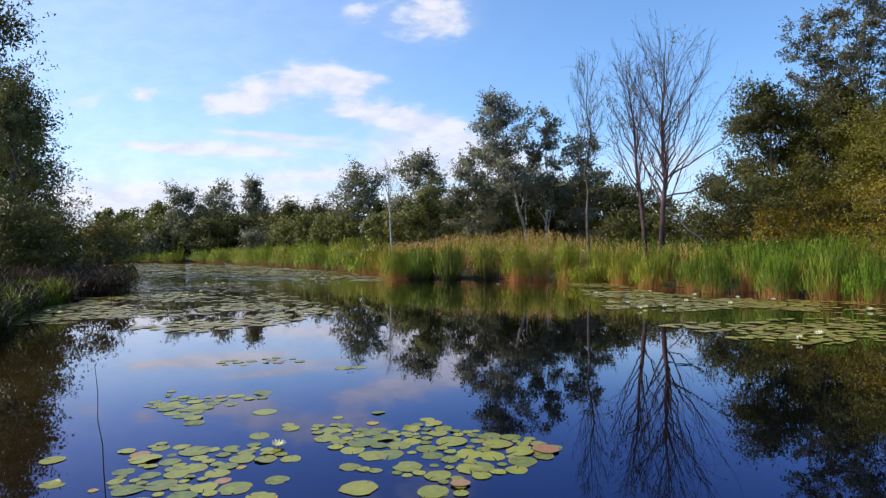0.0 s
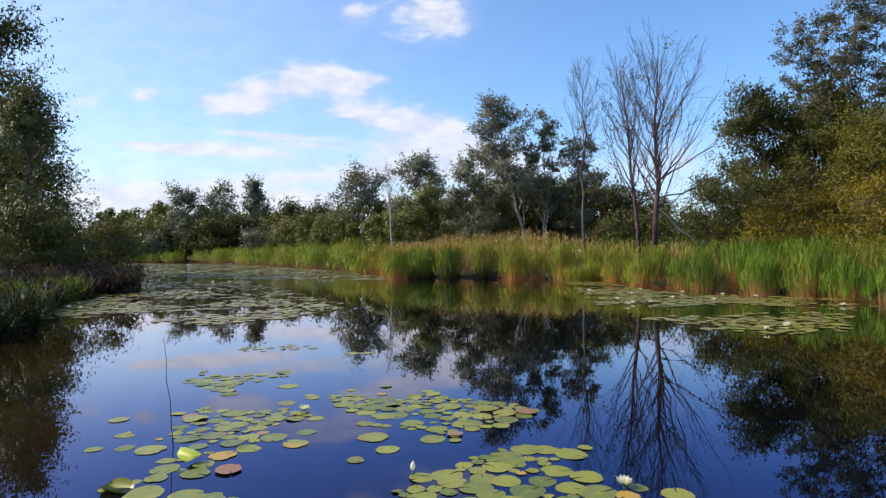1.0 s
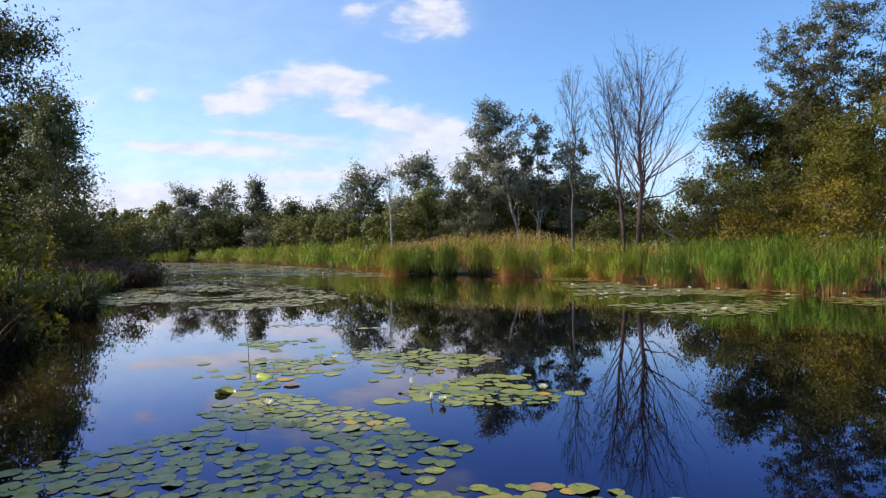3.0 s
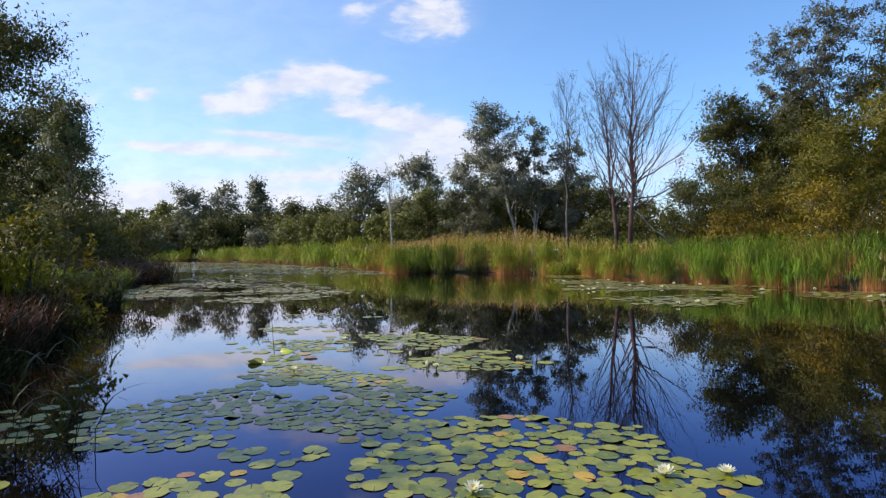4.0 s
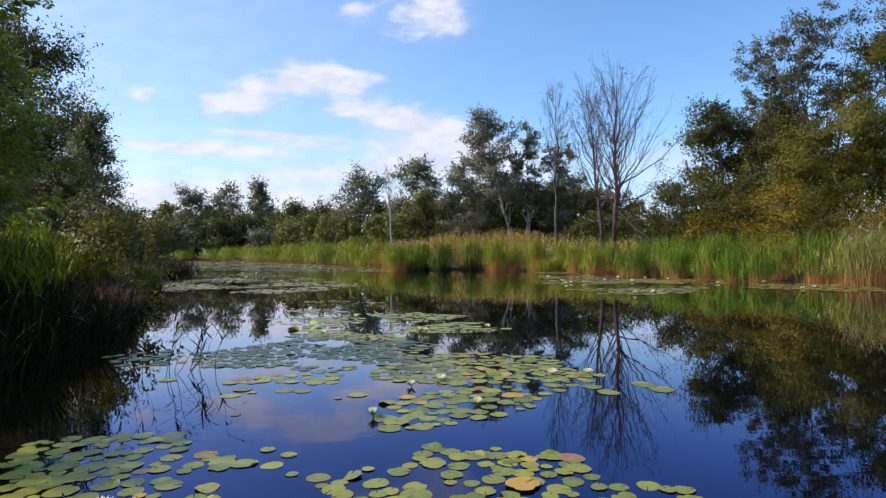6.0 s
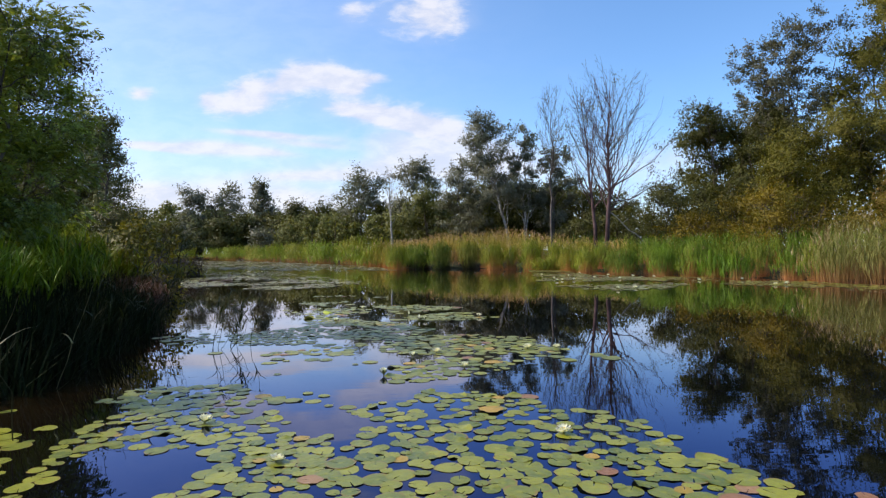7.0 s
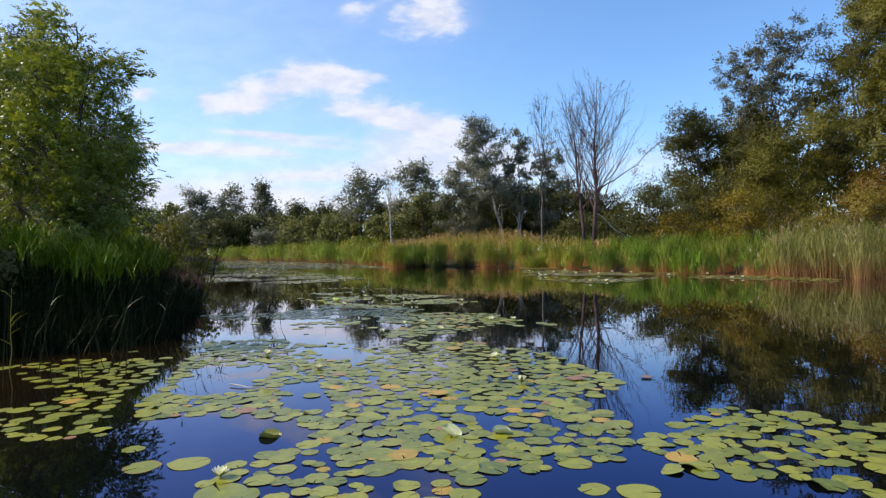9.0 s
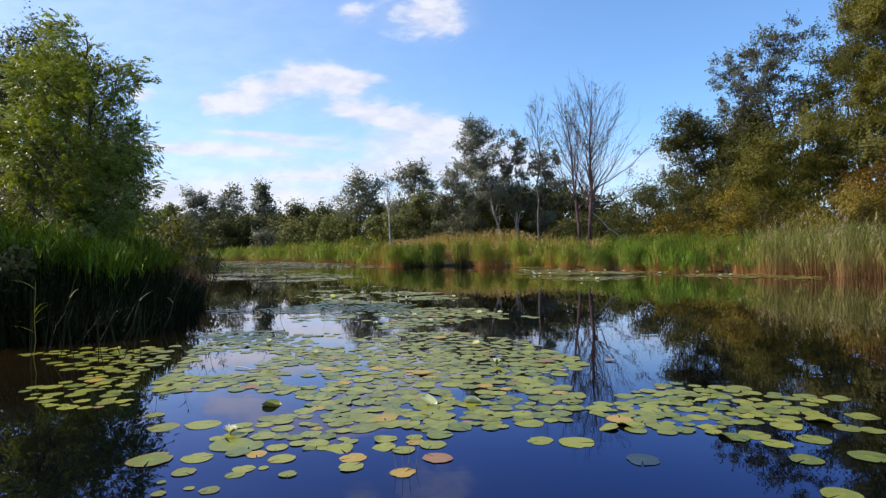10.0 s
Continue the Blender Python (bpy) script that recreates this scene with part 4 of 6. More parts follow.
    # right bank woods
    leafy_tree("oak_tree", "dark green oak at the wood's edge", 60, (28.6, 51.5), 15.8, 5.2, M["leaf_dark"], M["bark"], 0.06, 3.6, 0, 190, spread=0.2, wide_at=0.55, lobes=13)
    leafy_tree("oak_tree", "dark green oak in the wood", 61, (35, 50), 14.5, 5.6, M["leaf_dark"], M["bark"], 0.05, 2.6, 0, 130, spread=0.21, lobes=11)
    leafy_tree("robinia", "tall half-bare robinia with thin grey-brown foliage", 62, (40, 55), 25.5, 8.6, M["leaf_thin"], M["bark"], 0.10, 2.5, 0.21, 500, stems=4, spread=0.09, lobes=22, open_by=0.8, trunk_r=0.42, wide_at=0.6)
    leafy_tree("robinia", "tall green robinia towering over the bushes", 63, (35, 30), 21, 5.6, M["leaf_mid"], M["bark"], 0.12, 3.8, 0, 250, stems=2, spread=0.16, lobes=15)
    leafy_tree("robinia", "tall thin-leaved robinia at the wood's edge", 64, (46.5, 50), 28.5, 8.5, M["leaf_mid"], M["bark"], 0.1, 4.6, 0.22, 320, stems=3, spread=0.17, lobes=20)
    bushes = [(21.5, 27, 5.4, 3.6, "leaf_olive"), (25, 31, 6.0, 3.8, "leaf_mid"), (18.8, 34, 4.3, 3.4, "leaf_olive"), (20.2, 40, 6.4, 3.8, "leaf_dark"), (22.6, 36, 5.4, 3.4, "leaf_olive"), (28, 37, 9.6, 5.0, "leaf_mid"),
              (29, 26, 6.8, 4.0, "leaf_rust"), (24.5, 22, 4.8, 3.4, "leaf_olive"), (33, 42, 12.0, 5.4, "leaf_mid"), (24.8, 45, 7.6, 4.6, "leaf_dark"), (31, 20, 7.0, 4.2, "leaf_rust"),
              (39, 34, 13, 6, "leaf_dark")]
    bushes += [(17.2, 37, 3.2, 2.3, "leaf_dark"), (20.8, 32.6, 3.4, 2.5, "leaf_olive"), (24, 39, 5.6, 3.0, "leaf_dark"), (29, 13, 6.4, 4.0, "leaf_mid"), (36, 24, 10, 4.8, "leaf_olive"), (20.5, 53, 5.6, 3.4, "leaf_dark"), (17.5, 62, 9.0, 4.5, "leaf_dark"), (23, 68, 10, 5.2, "leaf_dark"),
              (16.2, 44, 4.4, 2.6, "leaf_dark"), (16.5, 52, 5.4, 3.2, "leaf_dark"), (13.4, 48, 4.2, 2.8, "leaf_dark"), (19.6, 46.5, 4.8, 3.2, "leaf_dark"), (23.4, 50, 8.0, 3.6, "leaf_dark"), (31.5, 56, 15.5, 5.0, "leaf_dark"), (37.5, 46, 15, 5.5, "leaf_mid"), (31, 46, 12, 4.6, "leaf_dark"), (42, 40, 14, 5.5, "leaf_mid"), (18.6, 68, 11, 5.2, "leaf_dark"), (14.6, 66, 10, 4.8, "leaf_dark"), (33.8, 54, 17, 4.8, "leaf_dark"), (37.5, 60, 18, 5.5, "leaf_mid")]
    for k, (x, y, h, r, leaf) in enumerate(bushes):
        leafy_tree("thicket_bush", "dense rounded bush of the bank's thicket", 70 + k, (x, y), h, r, M[leaf], M["bark"], 0.0, 1.85, 0, 120, stems=4, spread=0.22, wide_at=0.4, lobes=10, group="bushes on the bank", category="bush")
    # left bank
    leafy_tree("ash_tree", "young ash with bright sunlit leaves on the bank", 90, (-7.5, 0.9), 6.3, 2.0, M["leaf_bright"], M["bark"], 0.14, 1.1, 0.10, 230, stems=3, aspect=0.4, trunk_r=0.10, spread=0.2, lobes=14, feathered=0.18, wide_at=0.38)
    leafy_tree("ash_tree", "slender tall ash with airy grey-green foliage", 91, (-21.7, 30), 10.9, 2.2, M["leaf_ash_dark"], M["bark"], 0.04, 2.6, 0, 150, spread=0.24, wide_at=0.2, lobes=17)
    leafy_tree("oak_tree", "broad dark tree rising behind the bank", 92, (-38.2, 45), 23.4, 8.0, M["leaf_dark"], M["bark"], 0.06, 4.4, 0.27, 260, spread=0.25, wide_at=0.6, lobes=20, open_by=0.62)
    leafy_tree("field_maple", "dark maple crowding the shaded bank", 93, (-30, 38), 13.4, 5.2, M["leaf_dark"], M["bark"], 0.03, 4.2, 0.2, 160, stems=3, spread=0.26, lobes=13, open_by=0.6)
    # leaf_dark here: dark leaves with part of the bank's shade in the colour
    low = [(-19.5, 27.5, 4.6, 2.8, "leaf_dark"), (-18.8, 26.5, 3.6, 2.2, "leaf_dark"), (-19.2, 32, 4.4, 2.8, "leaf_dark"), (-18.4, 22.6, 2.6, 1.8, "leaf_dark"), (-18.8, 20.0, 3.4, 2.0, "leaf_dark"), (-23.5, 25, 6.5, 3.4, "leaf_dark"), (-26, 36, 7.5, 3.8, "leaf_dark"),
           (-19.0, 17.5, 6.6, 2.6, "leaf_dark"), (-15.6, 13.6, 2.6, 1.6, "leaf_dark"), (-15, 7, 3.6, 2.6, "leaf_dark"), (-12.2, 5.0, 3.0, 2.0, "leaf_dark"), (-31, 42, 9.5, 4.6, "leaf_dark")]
    # The four tallest are unseen, added out of view to shade the bank.
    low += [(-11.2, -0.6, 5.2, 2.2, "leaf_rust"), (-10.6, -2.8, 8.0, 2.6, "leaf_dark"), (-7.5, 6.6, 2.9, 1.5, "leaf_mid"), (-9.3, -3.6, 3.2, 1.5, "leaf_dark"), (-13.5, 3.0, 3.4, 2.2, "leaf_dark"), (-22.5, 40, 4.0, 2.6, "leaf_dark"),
           # Low row, mostly added to shade the reeds before it.
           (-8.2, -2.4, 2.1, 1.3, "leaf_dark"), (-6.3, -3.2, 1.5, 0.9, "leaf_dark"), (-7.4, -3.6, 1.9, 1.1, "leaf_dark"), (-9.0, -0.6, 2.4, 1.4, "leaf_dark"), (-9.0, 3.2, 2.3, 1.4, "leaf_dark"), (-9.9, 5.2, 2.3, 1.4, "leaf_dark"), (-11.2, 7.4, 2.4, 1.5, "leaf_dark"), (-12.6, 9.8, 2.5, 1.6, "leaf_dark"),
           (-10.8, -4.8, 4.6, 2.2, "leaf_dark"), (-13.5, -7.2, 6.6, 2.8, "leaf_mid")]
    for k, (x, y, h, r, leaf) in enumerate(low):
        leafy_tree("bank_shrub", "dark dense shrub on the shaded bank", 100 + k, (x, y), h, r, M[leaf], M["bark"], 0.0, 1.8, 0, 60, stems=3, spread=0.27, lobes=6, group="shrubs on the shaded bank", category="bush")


def wood(name, label, seed, places, leaf, size, per=48):
    """A stand of close trees as one body of crowns on trunks. places: x, y, height, radius."""
    rng = np.random.default_rng(seed)
    spots, facing, trunks = [], [], []
    for x, y, h, r in places:
        z = float(land_height(np.array([x]), np.array([y]))[0])
        trunks.append(tube(bowed(rng, (x, y, z), (x, y, z + h * 0.8), 0, 4), np.linspace(0.02 * h, 0.05, 4), 5))
        k = 30
        c = rng.normal(0, 1, (k, 3))
        c = c / np.linalg.norm(c, axis=1)[:, None] * rng.uniform(0.3, 1, (k, 1)) ** 0.5 * [r * 0.85, r * 0.85, h * 0.44] + [x, y, z + h * 0.5]
        ball = rng.normal(0, 1, (k, per, 3))
        ball *= rng.uniform(0, 1, (k, per, 1)) ** 0.45 / np.linalg.norm(ball, axis=2)[:, :, None]
        spots.append((c[:, None] + ball * [0.26 * r, 0.26 * r, 0.2 * r]).reshape(-1, 3))
        facing.append((ball * 1.2).reshape(-1, 3))
    v, f = joined(trunks)
    root = tagged(new(name), label, "wood", kind="stuff")
    part("trunks", mesh_from("trunks", v, f, M["bark"]), root)
    toward = np.concatenate(facing)
    v, f = leaves(rng, np.concatenate(spots), size, 0.8, toward)
    part("crowns", mesh_from("crowns", v, f, leaf, want=np.repeat(toward + [0, 0, 0.35], 3, axis=0)), root)


def woods():
    rng = np.random.default_rng(5)
    u = rng.uniform
    wood("distant_wood", "dark green deciduous wood beyond the pond", 6, [(u(-215, 30), u(190, 235), u(16, 20.5), u(6, 9)) for k in range(60)], M["leaf_wood"], 0.9)
    wood("pond_end_wood", "dark undergrowth at the pond's far end", 7, [(-125 + 8 * k + u(-3, 3), 160 - 0.2 * k + u(-4, 4), u(8, 13), u(5, 7)) for k in range(13)], M["leaf_dark"], 0.7)
    wood("reed_edge_wood", "dark undergrowth behind the reed bed", 8, [(-26 + 2.6 * k + u(-1, 1), 112 - 2.9 * k + u(-2, 2), u(8, 10.5), u(3.5, 5)) for k in range(17)], M["leaf_wood"], 0.42)
    wood("birch_stand_wood", "dark undergrowth between pale trunks", 9, [(-1 + 2.4 * k + u(-1, 1), 69 + u(-2, 3), u(6.5, 9), u(2.8, 4)) for k in range(12)], M["leaf_dark"], 0.32)
    wood("right_bank_wood", "tall mixed wood on the far side of the thicket", 10, [(u(48, 90), u(-30, 100), u(12, 19), u(6, 9)) for k in range(22)], M["leaf_wood"], 0.8, 18)
    wood("left_bank_wood", "mixed wood behind the shaded bank", 12, [(-u(30, 75), u(-40, 40), u(8, 13), u(4, 7)) for k in range(20)], M["leaf_wood"], 0.7, 24)
    wood("near_end_wood", "wood closing the near end of the pond", 13, [(u(-90, 60), -u(62, 95), u(13, 18), u(6, 9)) for k in range(24)], M["leaf_wood"], 1.0, 18)


build_trees()


# ---- water lilies ----
def pad_mesh(name, seed, mat, curl=0.0):
    """A floating leaf of radius 1: a notched, slightly wavy disc with thickness at its rim."""
    rng = np.random.default_rng(seed)
    k = 19
    gap = rng.uniform(0.025, 0.09)
    ang = np.linspace(gap, 2 * np.pi - gap, k)
    wob = 1 + 0.035 * np.sin(ang * 3 + rng.uniform(0, 6)) + 0.028 * rng.normal(size=k)
    if seed % 3 != 0:
        wob[rng.integers(2, k - 2, 2)] -= rng.uniform(0.06, 0.2, 2)
    rim = np.column_stack([np.cos(ang) * wob, np.sin(ang) * wob * rng.uniform(0.9, 1.0), (0.006 if seed % 4 else 0.022) * np.sin(ang * rng.integers(2, 5) + rng.uniform(0, 6))])
    if curl:
        # part of the rim has curled up out of the water
        c = rng.uniform(0.8, 5.4)
        up = np.exp(-(((ang - c) / 0.65) ** 2)) * curl
        rim[:, 2] += up
        rim[:, :2] *= (1 - 0.75 * up)[:, None]
    mid = rim * [0.55, 0.55, 0.2] + [0, 0, 0.006]
    low = rim * [0.99, 0.99, 1] - [0, 0, 0.007]
    v = np.concatenate([[[0.06, 0, 0]], mid, rim, rim, low])
    f = []
    for i in range(k - 1):
        f += [(0, 1 + i, 2 + i, 2 + i), (1 + i, 1 + k + i, 2 + k + i, 2 + i), (1 + 2 * k + i, 1 + 3 * k + i, 2 + 3 * k + i, 2 + 2 * k + i)]
    me = bpy.data.meshes.new(name)
    me.from_pydata([tuple(p) for p in v], [], [tuple(dict.fromkeys(q)) for q in f])
    me.polygons.foreach_set("use_smooth", [True] * len(me.polygons))
    me.materials.append(mat)
    return me


PADS = [pad_mesh("lily_pad", s, M["pad"]) for s in range(10)]
CURLED_PADS = [pad_mesh("curled_lily_pad", 20 + s, M["pad"], 0.06 + 0.07 * s) for s in range(4)]
OLD_PADS = [pad_mesh("old_lily_pad", 10, M["pad_old"]), pad_mesh("red_lily_pad", 11, M["pad_red"])]


def inside(x, y, ring):
    got = np.zeros(np.shape(x), bool)
    for (ax, ay), (bx, by) in zip(ring, ring[1:] + ring[:1]):
        if ay != by:
            got ^= ((ay > y) != (by > y)) & (x < ax + (y - ay) * (bx - ax) / (by - ay))
    return got


def area(ring):
    return abs(sum(a[0] * c[1] - c[0] * a[1] for a, c in zip(ring, ring[1:] + ring[:1]))) / 2


def fill(rng, areas, size, gap, got, limit, gaps):
    """Adds pads (x, y, radius) inside the outlines to those already there, kept a little apart."""
    got = list(got)
    for share, ring in areas:
        xs, ys = [p[0] for p in ring], [p[1] for p in ring]
        want = int(share * area(ring) / (math.pi * size * size * 0.86))
        for k in range(14000):
            if want <= 0 or len(got) >= limit:
                break
            x, y = rng.uniform(min(xs), max(xs)), rng.uniform(min(ys), max(ys))
            r = size * rng.choice([0.55, 0.72, 0.85, 1.0, 1.0, 1.12, 1.28])
            if share < 0.9 and rng.uniform() > 0.55 + 0.75 * wave(x + 3, y * 1.2, 0.42) + 0.3 * wave(x, y, 0.2):
                continue
            if inside(x, y, ring) and not any(inside(x, y, g) for g in gaps) and (not got or (((A := np.array(got))[:, 0] - x) ** 2 + (A[:, 1] - y) ** 2 > (gap * (r + A[:, 2])) ** 2).all()):
                got.append((x, y, r))
                want -= 1
    return got


def lily_patch(label, seed, areas, singles, size=0.1, gap=0.78, old=0.045, gaps=()):
    """A patch of floating leaves, each leaf a part."""
    rng = np.random.default_rng(seed)
    got = fill(rng, areas, size, gap, singles, 330, gaps)
    cx, cy = np.mean([g[:2] for g in got], axis=0)
    root = tagged(new("water_lily_patch"), label, "water lilies")
    root.location = (cx, cy, 0)
    for k, (x, y, r) in enumerate(got):
        r *= 0.91
        me = OLD_PADS[int(rng.uniform() < 0.3)] if rng.uniform() < old else PADS[rng.integers(0, len(PADS))]
        if rng.uniform() < 0.1:
            me = CURLED_PADS[rng.integers(0, 4)]
        ob = new("lily_pad", me)
        ob.parent = root
        tip = 0.4 if rng.uniform() < 0.95 else 3.5
        ob.matrix_basis = pose(x - cx, y - cy, 0.002 + rng.uniform(0, 0.005), rng.normal(0, tip), rng.normal(0, tip), rng.uniform(0, 360)) @ Matrix.Scale(r, 4)
    return root


def far_pads(rng, share, ring):
    """A raft of lily pads further off, too many and too small to tell apart, as one mesh."""
    ang = np.linspace(0.2, 2 * np.pi - 0.2, 11)
    xs, ys = np.array([p[0] for p in ring]), np.array([p[1] for p in ring])
    size = 0.11 if ys.mean() < 30 else 0.2
    want = min(int(share * area(ring) / (math.pi * size**2)), 5200)
    x, y = rng.uniform(xs.min(), xs.max(), want * 8), rng.uniform(ys.min(), ys.max(), want * 8)
    # gathered in rafts with lanes of open water between
    thick = wave(x * 1.0, y * 1.0, 1.1) + 0.7 * wave(x + 5, y * 1.3, 0.45)
    ok = inside(x, y, ring) & (thick + rng.normal(0, 0.35, len(x)) > -0.15) & (off_shore(x, y) < 0.1)
    x, y = x[ok][:want], y[ok][:want]
    r = size * rng.uniform(0.6, 1.25, len(x))
    turn = rng.uniform(0, 6.28, len(x))
    a = ang[None] + turn[:, None]
    tilt = rng.normal(0, 0.02, (len(x), 1))
    rim = np.stack([x[:, None] + r[:, None] * np.cos(a), y[:, None] + r[:, None] * np.sin(a), 0.012 + rng.uniform(0, 0.008, (len(x), 1)) + tilt * r[:, None] * np.cos(ang)[None]], -1)
    hub = np.stack([x, y, np.full(len(x), 0.012)], -1)[:, None]
    v = np.concatenate([hub, rim], 1)
    base = np.arange(len(x))[:, None] * 12
    f = np.concatenate([base + [0, k + 1, k + 2] for k in range(10)], 1).reshape(-1, 3)
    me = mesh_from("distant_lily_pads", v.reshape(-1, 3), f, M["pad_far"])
    tagged(new("distant_lily_pads", me), "distant rafts of floating lily pads", "water lilies", kind="stuff")


def petal_ring(count, length, width, lift, turn, z0, cup=0.5):
    """A ring of pointed petals, opened by lift (0 flat, 1 upright)."""
    vs, fs = [], []
    for k in range(count):
        a = turn + k * 2 * math.pi / count
        out, side, up = Vector((math.cos(a), math.sin(a), 0)), Vector((-math.sin(a), math.cos(a), 0)), Vector((0, 0, 1))
        go = (out * (1 - lift) + up * lift).normalized()
        back = (up * (1 - lift) - out * lift).normalized()
        at = len(vs)
        for s, w, c in ((0.0, 0.35, 0.0), (0.35, 0.95, 0.12), (0.7, 0.85, 0.22), (1.0, 0.08, 0.42)):
            mid = out * 0.006 + up * z0 + go * (length * s) + back * (-cup * length * 0.3 * math.sin(s * 2.6)) + up * (length * 0.25 * c)
            for q in (-1, 0, 1):
                vs.append(mid + side * (q * w * width * 0.5) + back * (0.25 * width * w * abs(q)))
        for i in range(3):
            for j in range(2):
                o = at + i * 3 + j
                fs.append((o, o + 1, o + 4, o + 3))
    return np.array([tuple(v) for v in vs]), np.array(fs)


def water_lily(opened):
    """One flower: green sepals, white petals in three rings and yellow stamens."""
    root = tagged(new("water_lily_flower"), "open white water lily flower with yellow stamens afloat" if opened > 0.5 else "half-closed white water lily flower on the water", "flower", "white water lily flowers")
    lift = 0.75 - 0.5 * opened
    v, f = petal_ring(4, 0.055, 0.026, lift - 0.1, 0.3, 0.012)
    part("calyx", mesh_from("calyx", v, f, M["sepal"], smooth=True), root, "four green sepals")
    v, f = joined([petal_ring(8, 0.058, 0.024, lift, 0.0, 0.014), petal_ring(8, 0.052, 0.021, lift + 0.15, 0.4, 0.018), petal_ring(6, 0.044, 0.017, min(0.95, lift + 0.32), 0.1, 0.02)])
    part("corolla", mesh_from("corolla", v, f, M["petal"], smooth=True), root, "pointed white petals")
    v, f = joined([tube([(0.007 * math.cos(k), 0.007 * math.sin(k), 0.018), (0.012 * math.cos(k), 0.012 * math.sin(k), 0.042)], [0.0022, 0.0015], 4) for k in np.linspace(0, 5.8, 14)])
    part("stamens", mesh_from("stamens", v, f, M["stamen"]), root, "yellow stamens")
    v, f = tube([(0, 0, -0.1), (0, 0, 0.014)], [0.005, 0.007], 6)
    part("stalk", mesh_from("stalk", v, f, M["sepal"]), root)
    return root


def near_patches():
    # seed, label, (share of water covered, outline) of crowded parts, single pads (x, y, radius)
    singles = [(-1.09, 5.53, 0.13), (-1.1, 5.79, 0.104), (-0.96, 5.28, 0.075), (-0.75, 5.4, 0.148), (-0.8, 5.2, 0.118), (-0.56, 5.54, 0.126), (-0.41, 5.31, 0.125), (-0.3, 5.42, 0.107), (-0.33, 5.8, 0.104), (-0.12, 5.97, 0.107), (-0.01, 5.81, 0.104), (-0.07, 5.65, 0.107), (0.06, 5.41, 0.166), (-0.11, 5.04, 0.107), (-0.3, 4.78, 0.135), (-0.61, 5.05, 0.138), (-0.76, 4.79, 0.102), (-0.47, 5.08, 0.139), (0.2, 5.07, 0.139), (0.39, 5.01, 0.137), (0.41, 5.55, 0.131), (0.61, 5.52, 0.109), (0.46, 5.32, 0.145), (0.64, 5.13, 0.14), (0.63, 4.88, 0.133), (0.56, 4.69, 0.106), (-0.06, 4.58, 0.125), (0.19, 4.72, 0.123), (0.28, 4.76, 0.13), (-0.61, 4.34, 0.139)]
    more = [(-0.09, 4.28, 0.125), (0.11, 4.36, 0.051), (-0.71, 6.41, 0.085), (-0.72, 6.01, 0.071), (-1.11, 6.23, 0.065), (-1.5, 8.91, 0.15), (-1.27, 8.94, 0.12), (-1.56, 5.98, 0.071), (-1.5, 5.86, 0.097), (-1.94, 6.48, 0.138), (-2.16, 7.35, 0.156), (-2.54, 6.09, 0.115), (-2.77, 6.36, 0.12), (-2.74, 6.66, 0.157), (-3.12, 6.79, 0.144)]
    crowd = [(-1.31, 5.93), (-1.06, 6.02), (-0.47, 5.71), (-0.16, 6.15), (0.07, 5.79), (0.7, 5.59), (0.96, 5.18), (0.73, 4.77), (0.57, 4.6), (0.27, 4.55), (0.05, 4.39), (-0.43, 4.68), (-0.84, 4.76), (-1.04, 5.32)]
    lily_patch("floating green lily pads in a loose raft on open water", 200, [(0.66, crowd)], singles + more, 0.085)
    crowd = [(-2.46, 4.4), (-2.79, 5.22), (-2.55, 5.44), (-2.02, 5.27), (-1.77, 5.42), (-1.2, 5.03), (-1.61, 4.91), (-1.66, 4.54), (-1.4, 4.27), (-1.95, 4.24)]
    loose = [(-2.44, 3.18), (-2.28, 3.85), (-2.09, 4.31), (-1.65, 4.05), (-1.8, 3.43)]
    small = [(-3.49, 6.9), (-3.08, 7.15), (-2.65, 7.27), (-2.41, 6.99), (-2.84, 6.18)]
    outline_a = [(-3.4, 6.73), (-3.47, 7.56), (-2.75, 6.83), (-2.63, 7.23), (-2.17, 7.5), (-1.95, 7.2), (-2.6, 6.46), (-2.54, 6.03), (-2.98, 6.36)]
    outline_b = [(-3.74, 9.54), (-3.08, 10.02), (-2.25, 9.7), (-2.31, 9.22), (-3.33, 9.13)]
    singles = [(-2.51, 5.3, 0.087), (-2.61, 5.14, 0.097), (-2.51, 5.02, 0.142), (-2.17, 5.21, 0.143), (-2.03, 5.25, 0.074), (-1.85, 5.26, 0.112), (-1.69, 5, 0.118), (-1.49, 4.98, 0.106), (-1.28, 4.99, 0.099), (-1.74, 5.63, 0.12), (-1.27, 4.53, 0.103), (-1.78, 4.68, 0.106), (-2.02, 4.79, 0.131), (-2.09, 4.67, 0.11), (-2.11, 4.45, 0.126), (-2.29, 4.65, 0.088), (-2.31, 4.36, 0.128), (-1.77, 4.4, 0.114), (-1.54, 4.37, 0.134), (-1.86, 4.23, 0.12), (-1.3, 4.19, 0.119), (-2.96, 4.49, 0.085), (-2.56, 4.36, 0.041), (-1.88, 3.5, 0.118), (-2.16, 3.59, 0.132), (-2.08, 3.12, 0.142), (-1.77, 3.09, 0.118), (-1.58, 3.04, 0.107), (-1.82, 3.9, 0.129), (-1.66, 4.07, 0.116)]
    more = [(-1.28, 4.18, 0.119), (-1.51, 4.39, 0.118), (-3, 4.09, 0.085), (-2.75, 4.12, 0.093), (-2.5, 4.06, 0.14), (-2.91, 4.47, 0.073), (-3.28, 5.01, 0.109), (-2.14, 3.41, 0.095), (-1.9, 3.7, 0.101)]
